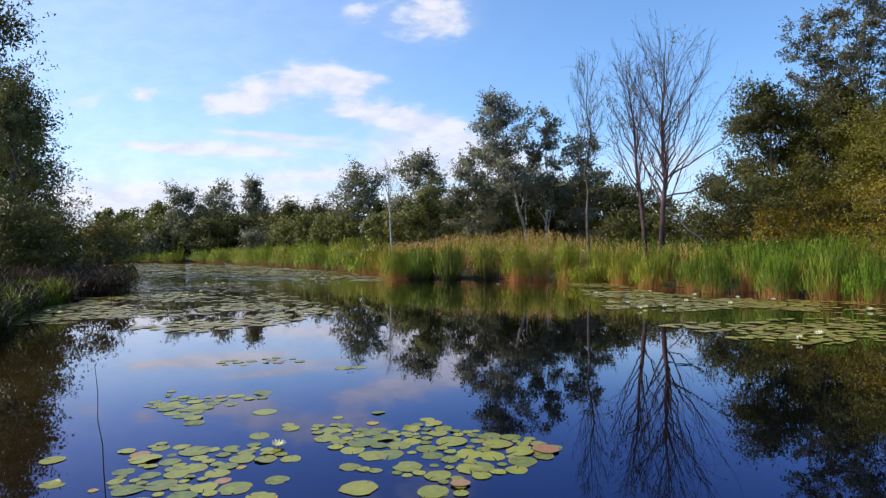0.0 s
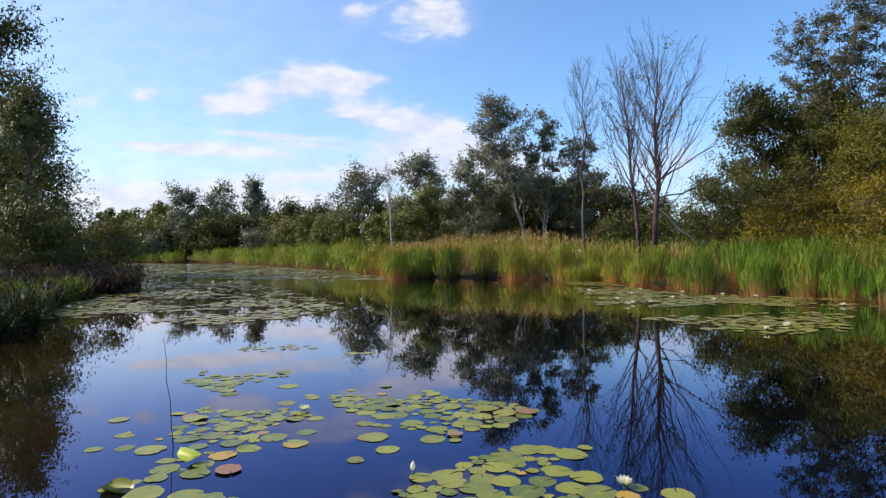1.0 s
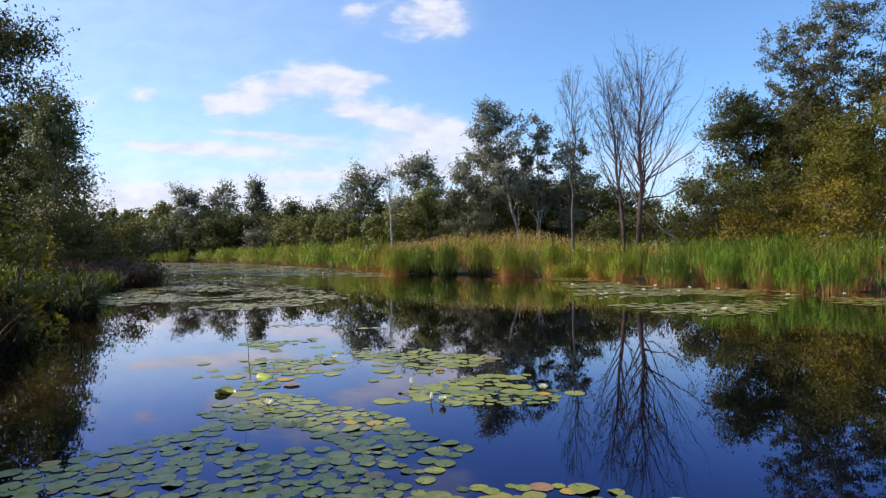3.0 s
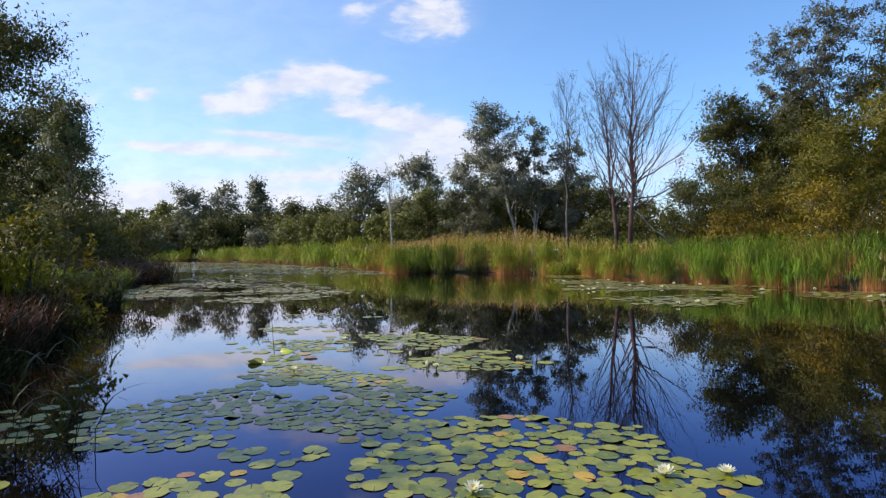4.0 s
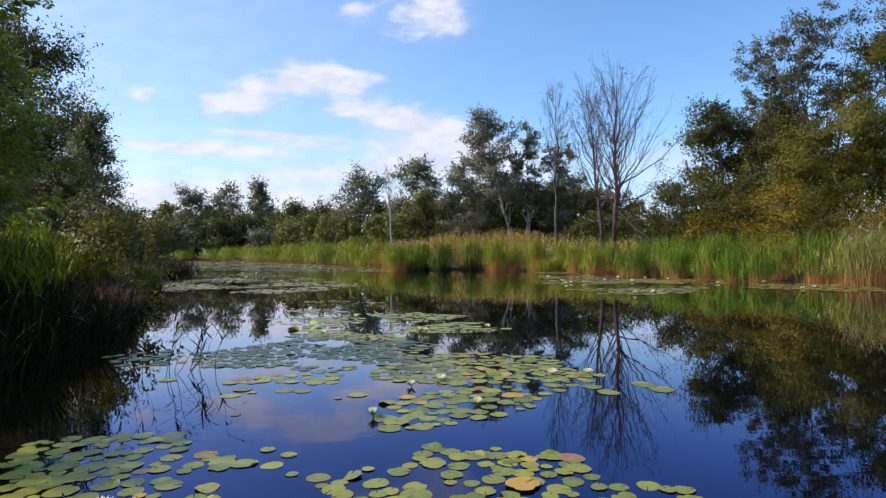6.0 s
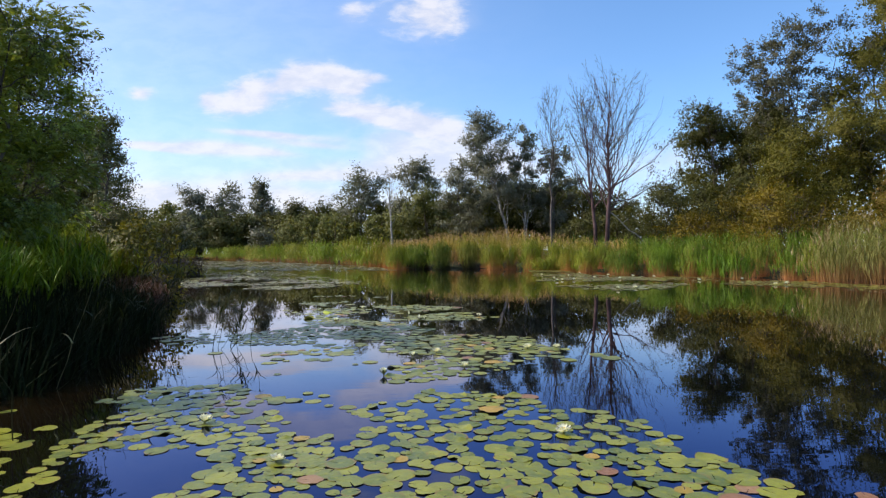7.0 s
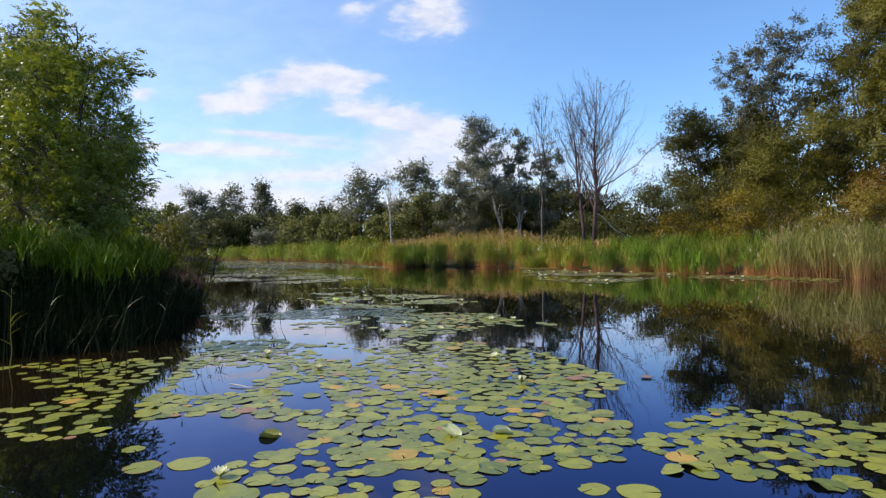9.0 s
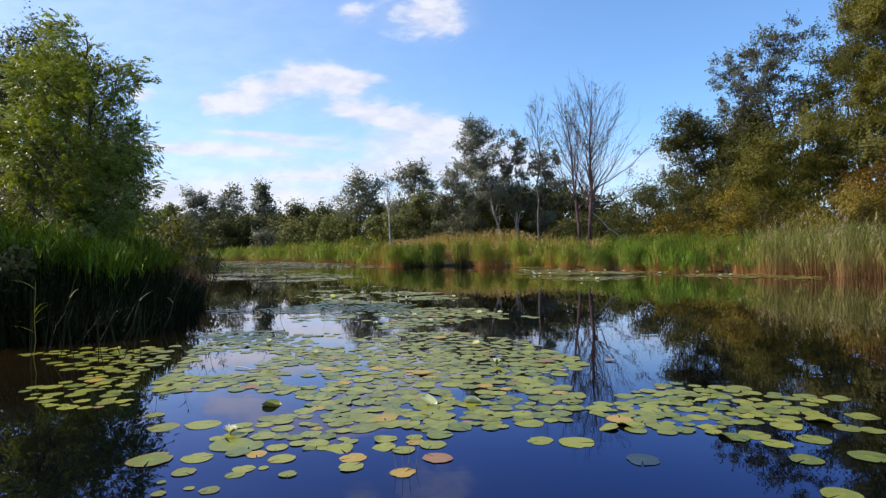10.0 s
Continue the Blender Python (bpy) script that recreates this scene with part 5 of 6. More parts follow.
    lily_patch("floating green lily pads round an upright curled leaf", 201, [(0.5, outline_a), (0.35, outline_b), (0.6, crowd), (0.3, loose), (0.3, small)], singles + more, 0.085)
    crowd = [(-0.62, 2.81), (-0.09, 3.46), (0.43, 3.97), (1.21, 4.05), (1.21, 3.52), (1.41, 2.81), (1.3, 2.6), (0.66, 2.55), (0.38, 2.56), (-0.16, 2.65)]
    singles = [(0.7, 3.98, 0.143), (0.51, 3.82, 0.15), (0.86, 3.97, 0.131), (1.05, 3.85, 0.151), (0.42, 3.57, 0.131), (0.3, 3.33, 0.124), (0.03, 3.41, 0.137), (0.23, 3.17, 0.14), (0.07, 3.27, 0.123), (0.56, 3.66, 0.123), (0.59, 3.1, 0.147), (0.86, 3.48, 0.139), (1.06, 3.35, 0.135), (1.07, 3.06, 0.156), (1.25, 3, 0.096), (1.6, 3.02, 0.125), (1.37, 3.14, 0.079), (-0.19, 3.15, 0.079), (-0.13, 3, 0.125), (-0.7, 3.76, 0.086), (-0.47, 4.01, 0.115), (-0.09, 4.28, 0.131), (-0.63, 4.36, 0.149), (0.11, 4.24, 0.063), (0.72, 3.28, 0.113), (0.46, 3.29, 0.123), (0.9, 3.15, 0.119), (0.33, 3.04, 0.116)]
    lily_patch("floating green lily pads with white flowers on open water", 202, [(0.55, crowd)], singles, 0.085)
    crowd = [(-2.24, 2.32), (-1.96, 2.63), (-1.92, 3.17), (-1.38, 3.06), (-1.08, 2.6), (-0.4, 2.26), (-0.15, 1.88), (-0.27, 1.67), (-1.47, 1.7)]
    outline_a = [(-1.77, 3.17), (-0.79, 2.19), (-0.16, 1.76), (0.4, 1.11), (0.03, 0.5), (-0.67, 1.26), (-1.36, 2.02), (-1.97, 2.94)]
    singles = [(-2.15, 2.65, 0.116), (-2.1, 2.27, 0.128), (-1.83, 2.22, 0.105), (-1.81, 3.08, 0.106), (-1.62, 3.01, 0.119), (-1.25, 2.75, 0.113), (-1.24, 2.51, 0.101), (-1.74, 2.42, 0.106), (-1.47, 2.39, 0.11), (-1.45, 2.09, 0.119), (-1.3, 2.26, 0.124), (-1.17, 1.96, 0.115), (-1, 2.46, 0.107), (-0.76, 2.25, 0.11), (-0.94, 2.08, 0.119), (-0.7, 1.78, 0.126), (-0.61, 2.05, 0.106), (-0.43, 2.14, 0.1), (-0.49, 1.94, 0.099), (-0.4, 1.78, 0.11), (-0.23, 1.83, 0.093), (-0.7, 1.99, 0.09), (-0.93, 1.79, 0.111), (-1.28, 1.93, 0.13), (-0.45, 2.74, 0.155), (-0.28, 2.73, 0.094), (0.25, 2.62, 0.133), (-0.08, 2.86, 0.14), (-2.1, 3.17, 0.123), (-0.25, 1.45, 0.135)]
    more = [(-0.1, 1.47, 0.099), (-0.31, 1.69, 0.115), (-0.04, 1.26, 0.084), (0.1, 1.14, 0.118), (0.31, 1.2, 0.095), (0.16, 0.86, 0.091), (0.03, 0.92, 0.085), (-0.23, 1.12, 0.061), (-0.66, 1.07, 0.104), (-0.48, 0.72, 0.083), (-0.76, 1.51, 0.122), (-0.77, 0.94, 0.085), (-0.5, 1.39, 0.108)]
    lily_patch("floating green lily pads in a long raft beside a flower", 203, [(0.5, outline_a), (0.6, crowd)], singles + more, 0.085)
    outline_a = [(-3.15, 0.65), (-2.37, 1.52), (-1.71, 2.24), (-0.88, 1.8), (-0.08, 0.38), (-0.21, -0.18), (-0.51, -0.64), (-1.06, -0.79), (-1.51, -0.42), (-2.03, -0.4), (-2.61, -0.38)]
    outline_b = [(-4.35, 0.45), (-4, 1.97), (-2.66, -0.47), (-3.32, -0.94)]
    lily_patch("lily pads lying in the bank tree's shade", 204, [(0.82, outline_a), (0.25, outline_b)], [], 0.084, 0.7)
    outline_a = [(-0.41, -0.65), (-0.19, 0.27), (0.39, 0.49), (0.98, 0.46), (1.52, 0.19), (1.99, 0.05), (1.84, -0.65), (2.25, -1.07), (2.11, -1.41), (1.58, -1.52), (1.45, -1.39), (1.01, -1.5), (0.44, -1.48), (-0.07, -1.34), (-0.43, -1.19)]
    outline_b = [(-2.08, -1.2), (-1.58, -0.93), (-1.05, -0.84), (-0.49, -0.76), (-0.53, -1.11), (-0.8, -1.44), (-1.27, -1.29), (-2.02, -1.33)]
    outline_c = [(-0.11, -2.23), (0.23, -1.86), (1.04, -1.68), (1.41, -2.01), (1.24, -2.46), (0.73, -2.9), (0.22, -3.08), (-0.17, -3.19), (-0.2, -3), (0.03, -2.65)]
    singles = [(2.54, -1.67, 0.122), (2.64, -1.87, 0.135), (2.08, -1.97, 0.117), (-2.68, -1.12, 0.111), (-1.7, -1.91, 0.115), (-1.66, -1.65, 0.103), (-1.2, -1.71, 0.113), (-1.01, -1.74, 0.1), (-0.42, -1.94, 0.11), (-0.59, -2.07, 0.044), (-1.52, -1.78, 0.057), (0.82, -1.72, 0.097), (0.62, -1.74, 0.093), (0.46, -1.85, 0.085), (0.65, -1.89, 0.093), (0.92, -1.83, 0.11), (0.87, -2, 0.1), (1.12, -2.02, 0.135), (1.19, -1.8, 0.076), (1.1, -1.67, 0.071), (1.59, -1.62, 0.109), (1.79, -1.62, 0.076), (1.97, -1.71, 0.121), (1.44, -1.97, 0.08), (1.61, -1.85, 0.079), (0.08, -2.06, 0.093), (0.31, -2.05, 0.107), (0.49, -2, 0.091), (0.51, -2.23, 0.119), (0.89, -2.19, 0.103)]
    more = [(0.39, -3.62, 0.065), (0.7, -3.74, 0.088), (0.94, -3.76, 0.073), (1.17, -3.78, 0.095), (1.28, -3.97, 0.107), (0.53, -3.78, 0.078), (0.86, -3.89, 0.084), (0.71, -3.92, 0.067), (1, -3.95, 0.074), (0.37, -3.84, 0.06), (0.53, -3.95, 0.083), (-0.84, -3.57, 0.064), (-0.66, -3.69, 0.068), (-1.08, -3.83, 0.099), (-0.88, -3.85, 0.065), (-0.72, -3.89, 0.084), (2.53, -1.57, 0.111), (2.68, -1.8, 0.096), (-1.4, -2.62, 0.05), (2.06, -1.92, 0.11)]
    lily_patch("floating green lily pads crowded round two white flowers", 205, [(1.1, outline_a), (0.8, outline_b), (0.92, outline_c)], singles + more, 0.09, 0.62)
    # the large raft: far half, near half, and the lanes of open water in it
    gaps = [[(-2.0, -5.82), (-1.32, -5.86), (-0.94, -6.42), (-1.44, -6.76), (-1.81, -6.66)], [(-0.75, -6.71), (-0.17, -6.83), (-0.14, -7.21), (-0.51, -7.27)],
            [(-0.84, -4.32), (-0.27, -4.35), (0.04, -4.6), (-0.28, -5.0), (-0.71, -4.88)], [(-0.62, -7.7), (-0.26, -7.66), (-0.1, -7.88), (-0.47, -8.06)],
            [(0.83, -7.19), (1.15, -7.41), (1.33, -7.78), (1.1, -7.77), (0.9, -7.53)]]
    outline_a = [(-2.81, -3.72), (-2.67, -3.27), (-1.71, -3.16), (-1.1, -3.71), (-0.42, -4.09), (-0.32, -5.36), (-1.15, -5.4), (-1.88, -5.6), (-2.29, -5.18), (-2.4, -4.58)]
    outline_b = [(-0.42, -4.09), (0.04, -3.95), (0.39, -3.49), (1.27, -3.67), (1.96, -4.47), (2.16, -4.76), (2.23, -5.45), (1.52, -5.53), (-0.32, -5.36)]
    lily_patch("crowded small lily pads beyond a white flower", 207, [(0.8, outline_a), (0.95, outline_b)], [], 0.084, 0.62, gaps=gaps)
    outline_a = [(-2.29, -5.18), (-1.88, -5.6), (-1.15, -5.4), (-0.32, -5.36), (-0.3, -7.5), (-0.68, -7.52), (-1.08, -7.77), (-1.52, -7.52), (-1.78, -7.14), (-2.03, -6.05)]
    lily_patch("yellow-green lily pads round lanes of open water", 206, [(0.85, outline_a)], [], 0.090, 0.62, gaps=gaps)
    outline_a = [(-0.32, -5.36), (1.52, -5.53), (2.23, -5.45), (2.41, -5.9), (2.57, -6.25), (2.33, -6.64), (1.91, -6.98), (1.98, -7.1), (-0.3, -7.1)]
    lily_patch("crowded overlapping lily pads along the raft's middle", 208, [(1.2, outline_a)], [(2.45, -5.98, 0.09), (2.35, -6.28, 0.1), (2.12, -6.9, 0.1)], 0.090, 0.58, gaps=gaps)
    outline_a = [(-0.3, -7.1), (1.98, -7.1), (2.15, -7.68), (2.03, -8.12), (1.85, -8.51), (1.2, -8.75), (0.23, -8.55), (0.17, -8.22), (-0.09, -8.03), (-0.3, -7.6)]
    lily_patch("crowded overlapping lily pads at the raft's edge", 209, [(1.2, outline_a)], [], 0.094, 0.58, gaps=gaps)
    outline_a = [(-0.66, -8.93), (-0.54, -8.41), (-0.06, -8.07), (0.68, -8.48), (0.97, -8.81), (0.5, -9.02), (0.09, -9.13), (-0.29, -9.17)]
    singles = [(-0.44, -8.94, 0.157), (-0.28, -8.77, 0.097), (-0.17, -8.78, 0.077), (-0.12, -9.02, 0.082), (-0.31, -8.98, 0.11), (-0.34, -9.11, 0.089), (-0.03, -9.23, 0.094), (-0.56, -9.19, 0.104), (-0.84, -9.21, 0.147), (-0.54, -9.43, 0.075), (-0.21, -9.39, 0.074), (-0.23, -9.48, 0.064), (-0.1, -9.38, 0.036), (0.07, -9.49, 0.057), (0.29, -9.07, 0.099), (0.34, -8.92, 0.056), (0.4, -9.23, 0.093), (0.41, -9.39, 0.085), (0.91, -9.26, 0.106), (0.72, -9.49, 0.086), (0.57, -9.05, 0.09), (0.7, -9.11, 0.08), (0.88, -9.01, 0.1), (0.77, -8.95, 0.074), (0.56, -8.88, 0.09), (0.19, -9.03, 0.063), (-0.6, -9.58, 0.028), (-0.29, -9.7, 0.06), (-0.54, -9.74, 0.041), (-0.41, -9.67, 0.033)]
    more = [(-1.3, -8.19, 0.084), (-1.08, -8.52, 0.123), (-0.81, -8.47, 0.137)]
    lily_patch("loose floating lily pads at the raft's near edge", 210, [(0.8, outline_a)], singles + more, 0.09, 0.68)
    outline_a = [(2.09, -8.21), (2.58, -7.64), (3.04, -7.31), (3.58, -7.61), (3.99, -8.03), (3.61, -8.58), (3.31, -8.67), (2.96, -8.66), (2.79, -8.85), (2.36, -8.83), (2.17, -8.72)]
    more = [(4.15, -8.01, 0.11), (4.00, -8.52, 0.12), (3.70, -8.80, 0.10), (3.33, -9.03, 0.11), (3.00, -8.92, 0.11), (3.33, -8.73, 0.12), (3.65, -8.61, 0.12), (3.66, -8.30, 0.11), (3.45, -9.36, 0.12), (2.85, -8.96, 0.11), (3.05, -9.10, 0.10), (3.95, -7.92, 0.10), (3.83, -8.86, 0.09), (3.50, -8.19, 0.11)]
    singles = [(1.58, -8.96, 0.096), (1.81, -9.01, 0.128), (3.06, -9.39, 0.102), (3.46, -9.36, 0.116), (2.93, -9.89, 0.105), (2.08, -8.69, 0.109), (1.93, -7.16, 0.097), (2.16, -8.21, 0.11)]
    lily_patch("floating green lily pads on the open water before dark reflections", 211, [(1.1, outline_a)], singles + more, 0.088, 0.62)
    outline_a = [(-4.61, -5.01), (-4.01, -4.87), (-3.37, -4.04), (-2.74, -4.56), (-2.36, -5.54), (-2.15, -6.89), (-1.66, -7.88), (-2, -8.01), (-2.59, -7.76)]
    lily_patch("lily pads under the overhanging bank reeds", 212, [(0.5, outline_a)], [], 0.086, 0.7)


def far_patches(rng):
    far_pads(rng, 0.65, [(-14.8, 19.98), (-15.84, 25.25), (-13.04, 28.52), (-7.35, 21.34), (-3.99, 18.8), (-2.96, 16.96), (-4.15, 14.41), (-5.59, 13), (-8.37, 14.42), (-10.66, 14.39)])
    far_pads(rng, 0.22, [(-16.43, 35.92), (-12.19, 36.42), (-3.27, 18.72), (-7.35, 21.34), (-13.04, 28.52), (-14.8, 26.82)])
    far_pads(rng, 0.5, [(-70.38, 134.56), (-28.96, 91.81), (-8.13, 52.43), (-2.68, 38.1), (-2.81, 35.19), (-12.19, 38.61), (-24.14, 47.88)])
    far_pads(rng, 0.85, [(6.63, 32.62), (8.65, 31.04), (8.71, 23.37), (10.14, 20.88), (13.86, 18.76), (10.99, 14.88), (8.94, 17.39), (6.45, 16.48), (4.82, 17.31), (5.25, 21)])
    far_pads(rng, 0.75, [(4.83, 13.66), (6.28, 14.32), (9.93, 14.72), (10.15, 13.75), (8, 10.85), (6.64, 10.61), (5.61, 10.54), (5.34, 12.19)])
    far_pads(rng, 0.75, [(13.12, 18.09), (15.17, 14.7), (16.24, 11), (13.87, 7.78), (13, 10.99), (11.04, 13.41)])


BUDS = [(-0.23, 3.40), (0.02, 2.65)]
FLOWERS = [(-1.47, 5.28), (1.27, 3.14), (0.15, 2.58), (-1.64, 2.56), (2.1, -1.03), (0.1, -1.61), (0.41, -1.29), (-0.17, -2.76), (0.75, -2.35), (1.4, -4.97), (-0.52, -8.73), (-0.62, -5.52), (1.53, -6.42), (-1.46, -4.59), (1.69, -1.04)]
FAR_FLOWERS = [(-13.6, 38.2), (-10.4, 41.5), (-17.9, 49.2), (-12.2, 46.6), (-9.4, 44.1), (-19.8, 56.3), (-15.6, 55.0), (-8.2, 40.3), (-22.4, 61.5), (-11.5, 50.8), (-16.2, 42.7), (9.3, 22.2), (7.0, 21.1), (8.8, 18.4), (11.6, 16.3), (5.63, 17.22), (7.38, 11.79), (6.54, 11.02), (10.12, 20.62), (10.89, 19.8), (7.89, 19.49), (6.06, 23.76), (8.19, 23.78), (5.85, 19.09), (5.96, 17.71), (6.49, 17.65), (-12.01, 18.19), (-12.27, 19.12), (-10.52, 24.52), (-13.77, 34.77), (-12.71, 34.57), (-11.11, 27.41), (-12.86, 39.54), (-15.1, 47.85), (-23.87, 50.14), (13.41, 12.9), (12.88, 12.71), (13.34, 16.09), (-11.21, 17.49)]


def build_lilies():
    rng = np.random.default_rng(21)
    near_patches()
    far_patches(rng)
    kinds = [water_lily(0.9), water_lily(0.55), water_lily(0.15)]
    spots = FLOWERS + FAR_FLOWERS
    for k, (x, y) in enumerate(spots):
        which = kinds[(1, 0, 2, 1, 0)[k % 5]] if k >= 3 else kinds[k]
        m = pose(x, y, 0.006, rng.normal(0, 6), rng.normal(0, 6), rng.uniform(0, 360)) @ Matrix.Scale(rng.uniform(0.98, 1.2) if k < len(FLOWERS) else 1.6, 4)
        if k < 3:
            which.matrix_basis = m
        else:
            copy = copy_thing(which, Matrix())
            copy.matrix_basis = m
    for x, y in BUDS:
        root = tagged(new("water_lily_bud"), "closed water lily bud standing out of the water", "flower")
        root.location = (x, y, 0)
        v, f = tube([(0, 0, -0.1), (0.004, 0, 0.05)], [0.006, 0.007], 6)
        part("stalk", mesh_from("stalk", v, f, M["sepal"], smooth=True), root)
        v, f = tube([(0.004, 0, 0.045), (0.006, 0, 0.06), (0.008, 0, 0.08), (0.009, 0, 0.1), (0.01, 0, 0.118)], [0.006, 0.017, 0.019, 0.013, 0.002], 8)
        part("bud", mesh_from("bud", v, f, M["petal"], smooth=True), root, "white petals still closed")


build_lilies()


# ---- single things on the water ----
def curled_leaf(label, at, size, turn, mat, fold=1.4, lean=70):
    """A lily leaf that has curled out of the water: a rolled, notched blade."""
    vs, fs = [], []
    n, k = 9, 8
    for i in range(n):
        s = i / (n - 1) * 2 - 1
        w = math.sqrt(max(0.0, 1 - s * s)) * 0.95 + 0.03
        for j in range(k):
            q = (j / (k - 1) * 2 - 1) * w
            a = q * fold
            vs.append((math.sin(a) / fold * size, s * size, (1 - math.cos(a)) / fold * size + 0.10 * size * s * s))
    for i in range(n - 1):
        for j in range(k - 1):
            o = i * k + j
            fs.append((o, o + 1, o + k + 1, o + k))
    me = mesh_from("curled_leaf", vs, fs, mat, smooth=True)
    ob = tagged(new("curled_lily_leaf", me), label, "leaf")
    ob.matrix_world = pose(at[0], at[1], at[2], 0, 0, turn) @ pose(0, 0, 0, lean, 0, 0)
    return ob


def stem(name, label, at, top, r=0.004, leaf=0, seed=0, mat="reed"):
    """A lone stem that stands in the water, with a few hanging blades."""
    rng = np.random.default_rng(seed)
    base = np.array([at[0], at[1], -0.15])
    line = bowed(rng, base, top, 0, 7, 0.015)
    root = tagged(new(name), label, "reed")
    v, f = tube(line, np.linspace(r, r * 0.4, 7), 5)
    part("stalk", mesh_from("stalk", v, f, M[mat], np.full(len(v), 0.3), smooth=True), root)
    for k in range(leaf):
        s = rng.uniform(0.35, 0.98)
        p = np.array([[np.interp(s, np.linspace(0, 1, 7), line[:, i]) for i in range(3)]])
        v, f, t = blades(p, rng.uniform(0, 6.28, 1), rng.uniform(0.18, 0.34, 1), 0.02, rng.uniform(0.4, 0.8, 1), rng.uniform(0.4, 0.9, 1), 0.5, 0.6, 4)
        part("blade", mesh_from("blade", v, f, M[mat], t), root)
    return root


def build_single_things():
    curled_leaf("bright yellow-green lily leaf curled upright from the water", (-2.03, 3.77, 0.095), 0.11, 66, M["pad_bright"], 1.5, 190)
    curled_leaf("dark folded lily leaf lying on the water", (-2.32, 3.2, -0.012), 0.12, 80, M["pad"], 1.5, 8)
    curled_leaf("pale withered lily leaf curled on the raft", (0.82, -7.97, 0.008), 0.085, 60, M["pad_pale"], 1.8, 25)
    curled_leaf("upturned pale lily leaf on the raft", (1.19, -7.95, -0.002), 0.08, 95, M["pad_pale"], 1.6, 10)
    curled_leaf("dark upturned lily leaf at the raft's edge", (-0.46, -7.94, -0.012), 0.085, 85, M["pad"], 1.6, 8)
    for label, x, y, r, turn, me in [("orange-yellow withered lily pad afloat among green ones", 0.91, -4.29, 0.11, 40, OLD_PADS[0]), ("orange-yellow withered lily pad afloat among green ones", 0.73, -6.75, 0.10, 190, OLD_PADS[0]),
                                     ("pinkish withered lily pad at the raft's tip", 0.86, 5.15, 0.12, 130, OLD_PADS[1]), ("small reddened lily pad beside green ones", 0.11, 4.41, 0.075, 20, OLD_PADS[1]),
                                     ("reddened lily pad near a curled leaf", -1.65, 3.56, 0.11, 300, OLD_PADS[1]), ("lone russet leaf afloat on open water", 2.81, -6.2, 0.06, 75, OLD_PADS[1]), ("reddened lily pad at the raft's far corner", 2.09, -6.23, 0.1, 200, OLD_PADS[1]),
                                     ("drowned blue-grey lily pad just under the surface", 2.12, -9.35, 0.1, 250, pad_mesh("drowned_pad", 14, M["pad_sunken"]))]:
        ob = tagged(new("withered_lily_pad", me), label, "lily pad")
        ob.matrix_world = pose(x, y, 0.004 if "drowned" in label else 0.016, 0, 0, turn) @ Matrix.Scale(r, 4)
    v, f = tube(bowed(np.random.default_rng(3), (-1.32, -6.3, 0.02), (-0.76, -6.56, 0.02), 0, 6, 0.02), np.linspace(0.008, 0.005, 6), 6)
    tagged(new("floating_stick", mesh_from("floating_stick", v, f, M["bark_birch"], smooth=True)), "pale broken reed stalk floating between lily pads", "stick")
    rng = np.random.default_rng(8)
    for k in range(13):
        s = k / 12
        x, y = -5.3 + 1.25 * s + rng.normal(0, 0.12), 3.4 - 5.2 * s + rng.normal(0, 0.2)
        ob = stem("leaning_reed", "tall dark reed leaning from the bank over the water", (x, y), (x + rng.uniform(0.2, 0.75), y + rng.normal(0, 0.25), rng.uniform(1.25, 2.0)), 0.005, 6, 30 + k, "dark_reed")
        tagged(ob, group="leaning reeds")
    for k in range(10):
        x, y = -2.80 + rng.normal(0, 0.16), -0.56 + rng.normal(0, 0.22)
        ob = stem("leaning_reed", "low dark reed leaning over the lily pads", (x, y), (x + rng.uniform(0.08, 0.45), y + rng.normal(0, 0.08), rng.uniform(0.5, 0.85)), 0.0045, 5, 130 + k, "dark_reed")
        tagged(ob, group="leaning reeds")
    for k in range(26):
        x, y = rng.uniform(-4.7, -2.6), rng.uniform(-6.9, -4.3)
        ob = stem("bare_reed", "thin bare stem standing among lily pads", (x, y), (x + rng.normal(0, 0.1), y + rng.normal(0, 0.1), rng.uniform(0.35, 1.0)), 0.0055, 0, 60 + k, "dark_reed")
        tagged(ob, group="bare stems in the shallows")
    for k, (x, y) in enumerate([(-4.0, -4.3), (-3.75, -4.15), (-4.5, -4.6), (-3.6, -3.2)]):
        ob = stem("pale_grass_stem", "pale dry grass stem bending over the dark bank", (x, y), (x + 0.55, y - 0.1, 0.95 + 0.1 * k), 0.0028, 1, 80 + k, "pale_grass")
        tagged(ob, group="pale grass stems")
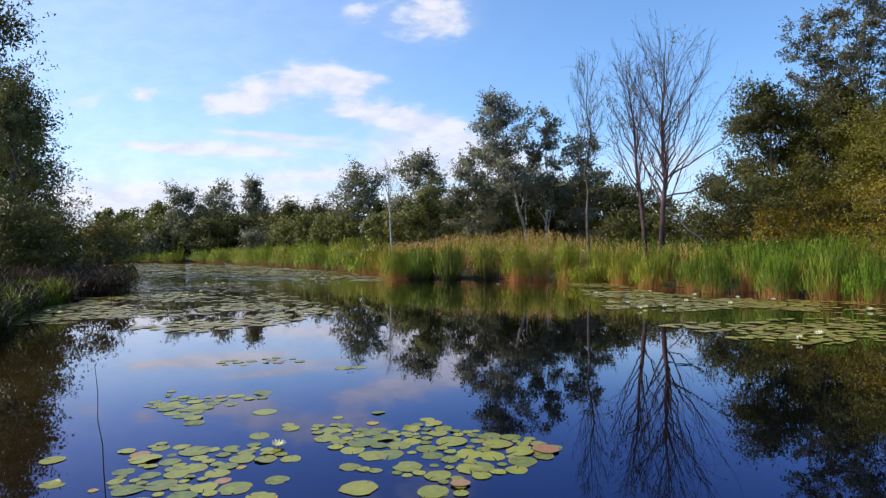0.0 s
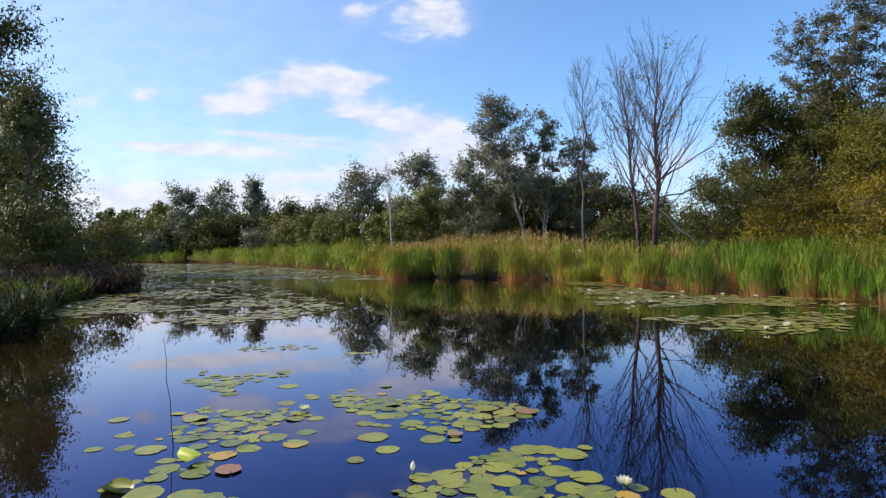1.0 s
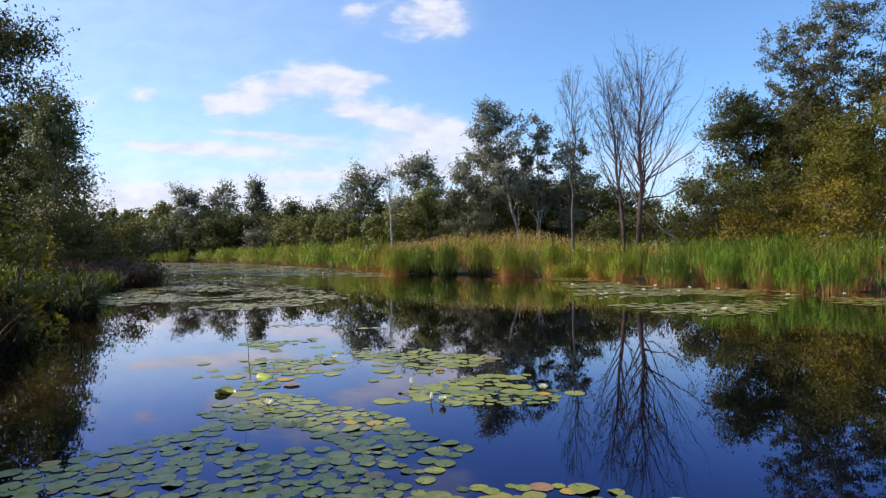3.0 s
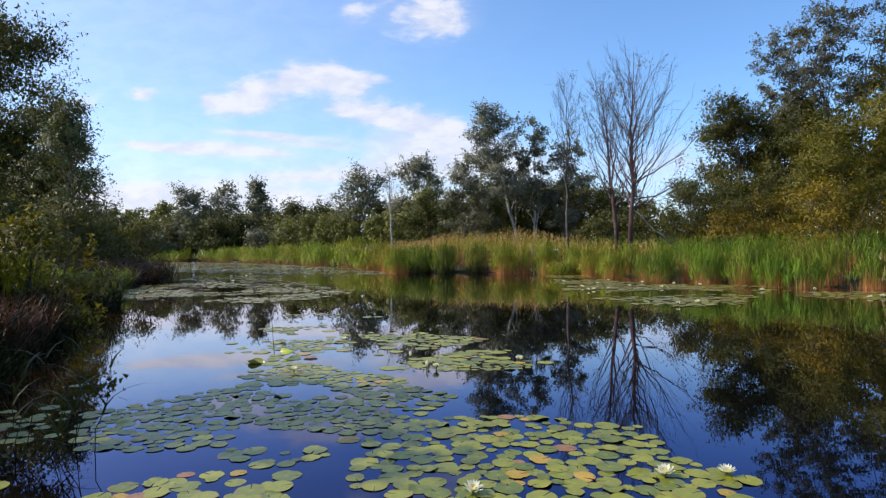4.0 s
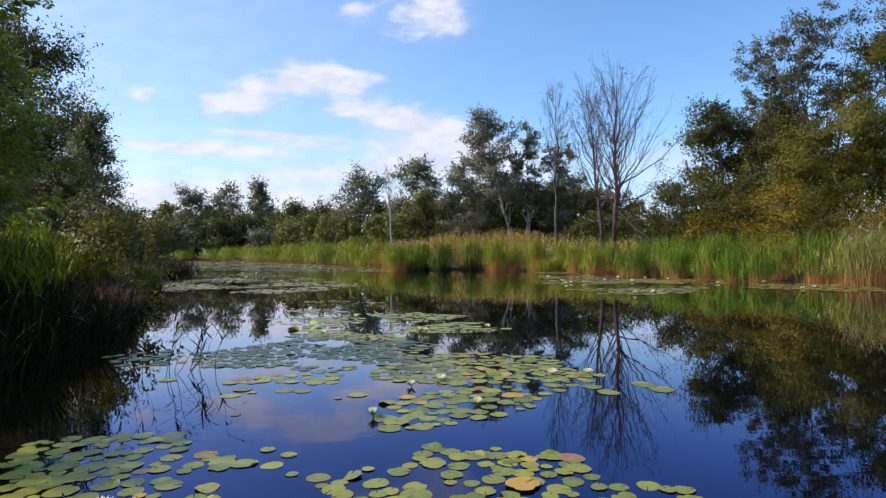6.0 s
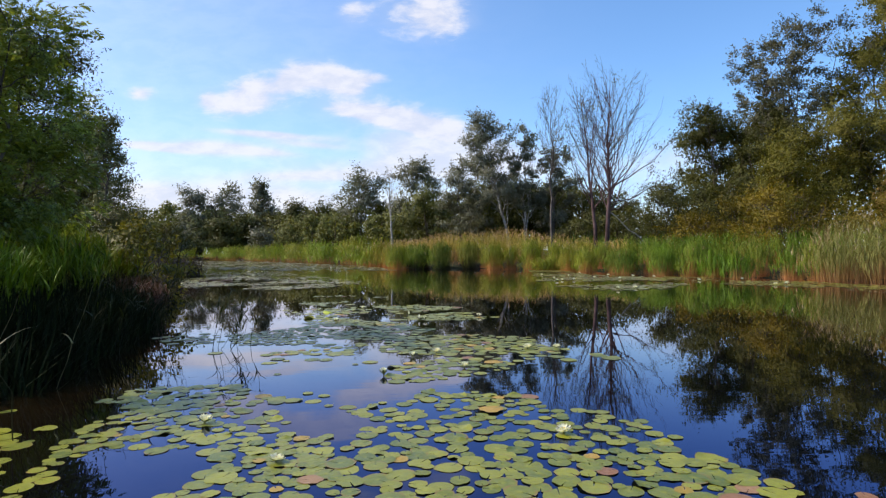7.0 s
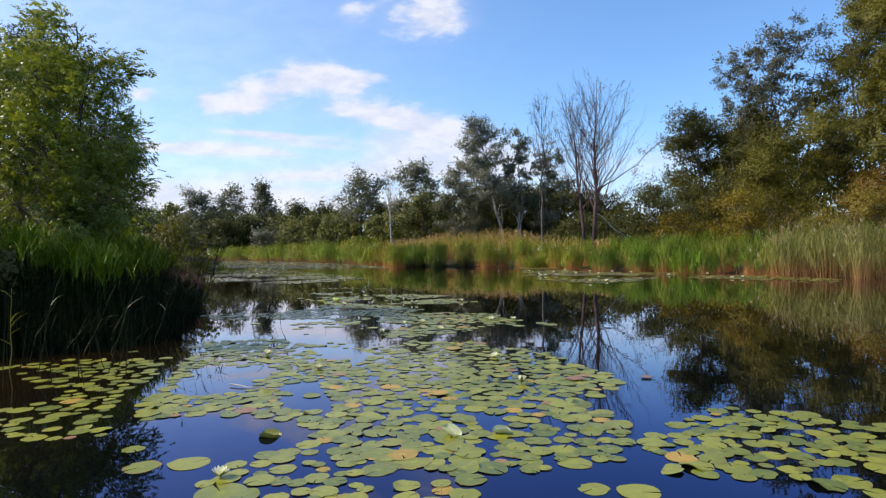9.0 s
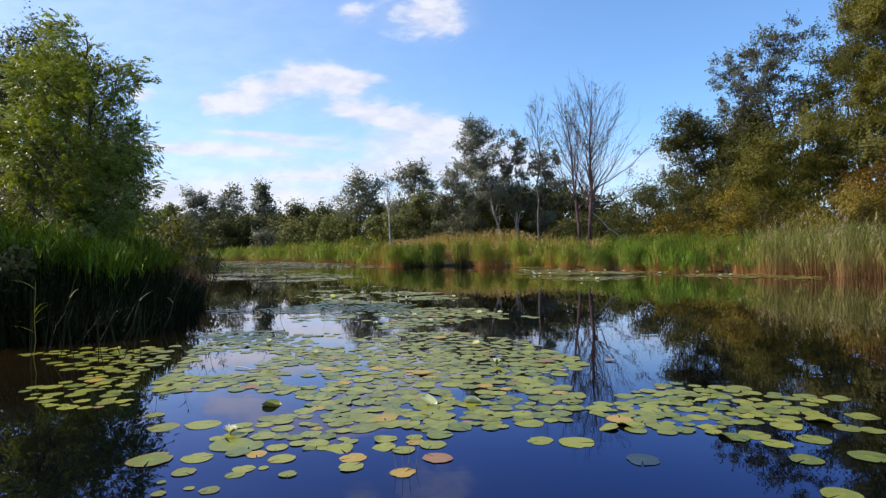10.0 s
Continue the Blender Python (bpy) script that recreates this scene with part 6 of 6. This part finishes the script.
    stem("lone_green_reed", "single green reed standing at the dark bank's foot", (-4.17, -5.34), (-4.14, -5.34, 0.95), 0.006, 6, 7, "reed")
    root = tagged(new("drowned_branch"), "dead branch lying in the shallows with twigs sticking up", "branch")
    root.location = (-10.88, 20.84, 0)
    v, f = tube(bowed(rng, (-0.9, 0.1, 0.01), (0.9, -0.2, 0.04), 0.03, 7, 0.03), np.linspace(0.03, 0.014, 7), 6)
    part("bough", mesh_from("bough", v, f, M["bark_dead"], smooth=True), root)
    for k in range(5):
        x = -0.7 + 0.36 * k + rng.normal(0, 0.08)
        v, f = tube(bowed(rng, (x, 0.05 - 0.16 * x, 0.02), (x + rng.normal(0, 0.12), rng.normal(0, 0.1), rng.uniform(0.2, 0.5)), 0, 5, 0.05), np.linspace(0.016, 0.006, 5), 5)
        part("twig", mesh_from("twig", v, f, M["bark_dead"], smooth=True), root)
    root = tagged(new("broken_bough"), "pale broken bough leaning on a dead trunk", "branch")
    v, f = tube(bowed(rng, (13.25, 35.6, 4.2), (17.2, 36.0, 0.2), 0.25, 9, 0.02), np.linspace(0.035, 0.06, 9), 7)
    part("bough", mesh_from("bough", v, f, M["bark_birch"], smooth=True), root)
    for k in range(3):
        x = 14.2 + 0.7 * k
        v, f = tube(bowed(rng, (x, 35.75, 4.2 - 1.01 * (x - 13.25) + 0.15), (x + 0.5, 35.6, 4.5 - 1.01 * (x - 13.25) + 0.15), 0, 5, 0.05), np.linspace(0.02, 0.006, 5), 5)
        part("twig", mesh_from("twig", v, f, M["bark_birch"], smooth=True), root)
    for k in range(4):
        ob = stem("dry_stalk", "thin dry stalk sticking out of the water", (0.70 + 0.02 * k, -9.46), (0.66 + 0.05 * k, -9.46 + 0.03 * k, 0.13 + 0.03 * (k % 3)), 0.0022, 0, 160 + k, "pale_grass")
        tagged(ob, group="dry stalks")
    stem("lone_reed_stem", "single thin dark stem standing in the water", (-2.3, 4.1), (-2.42, 4.15, 0.95), 0.005, 0, 1, "dead_reed")


build_single_things()
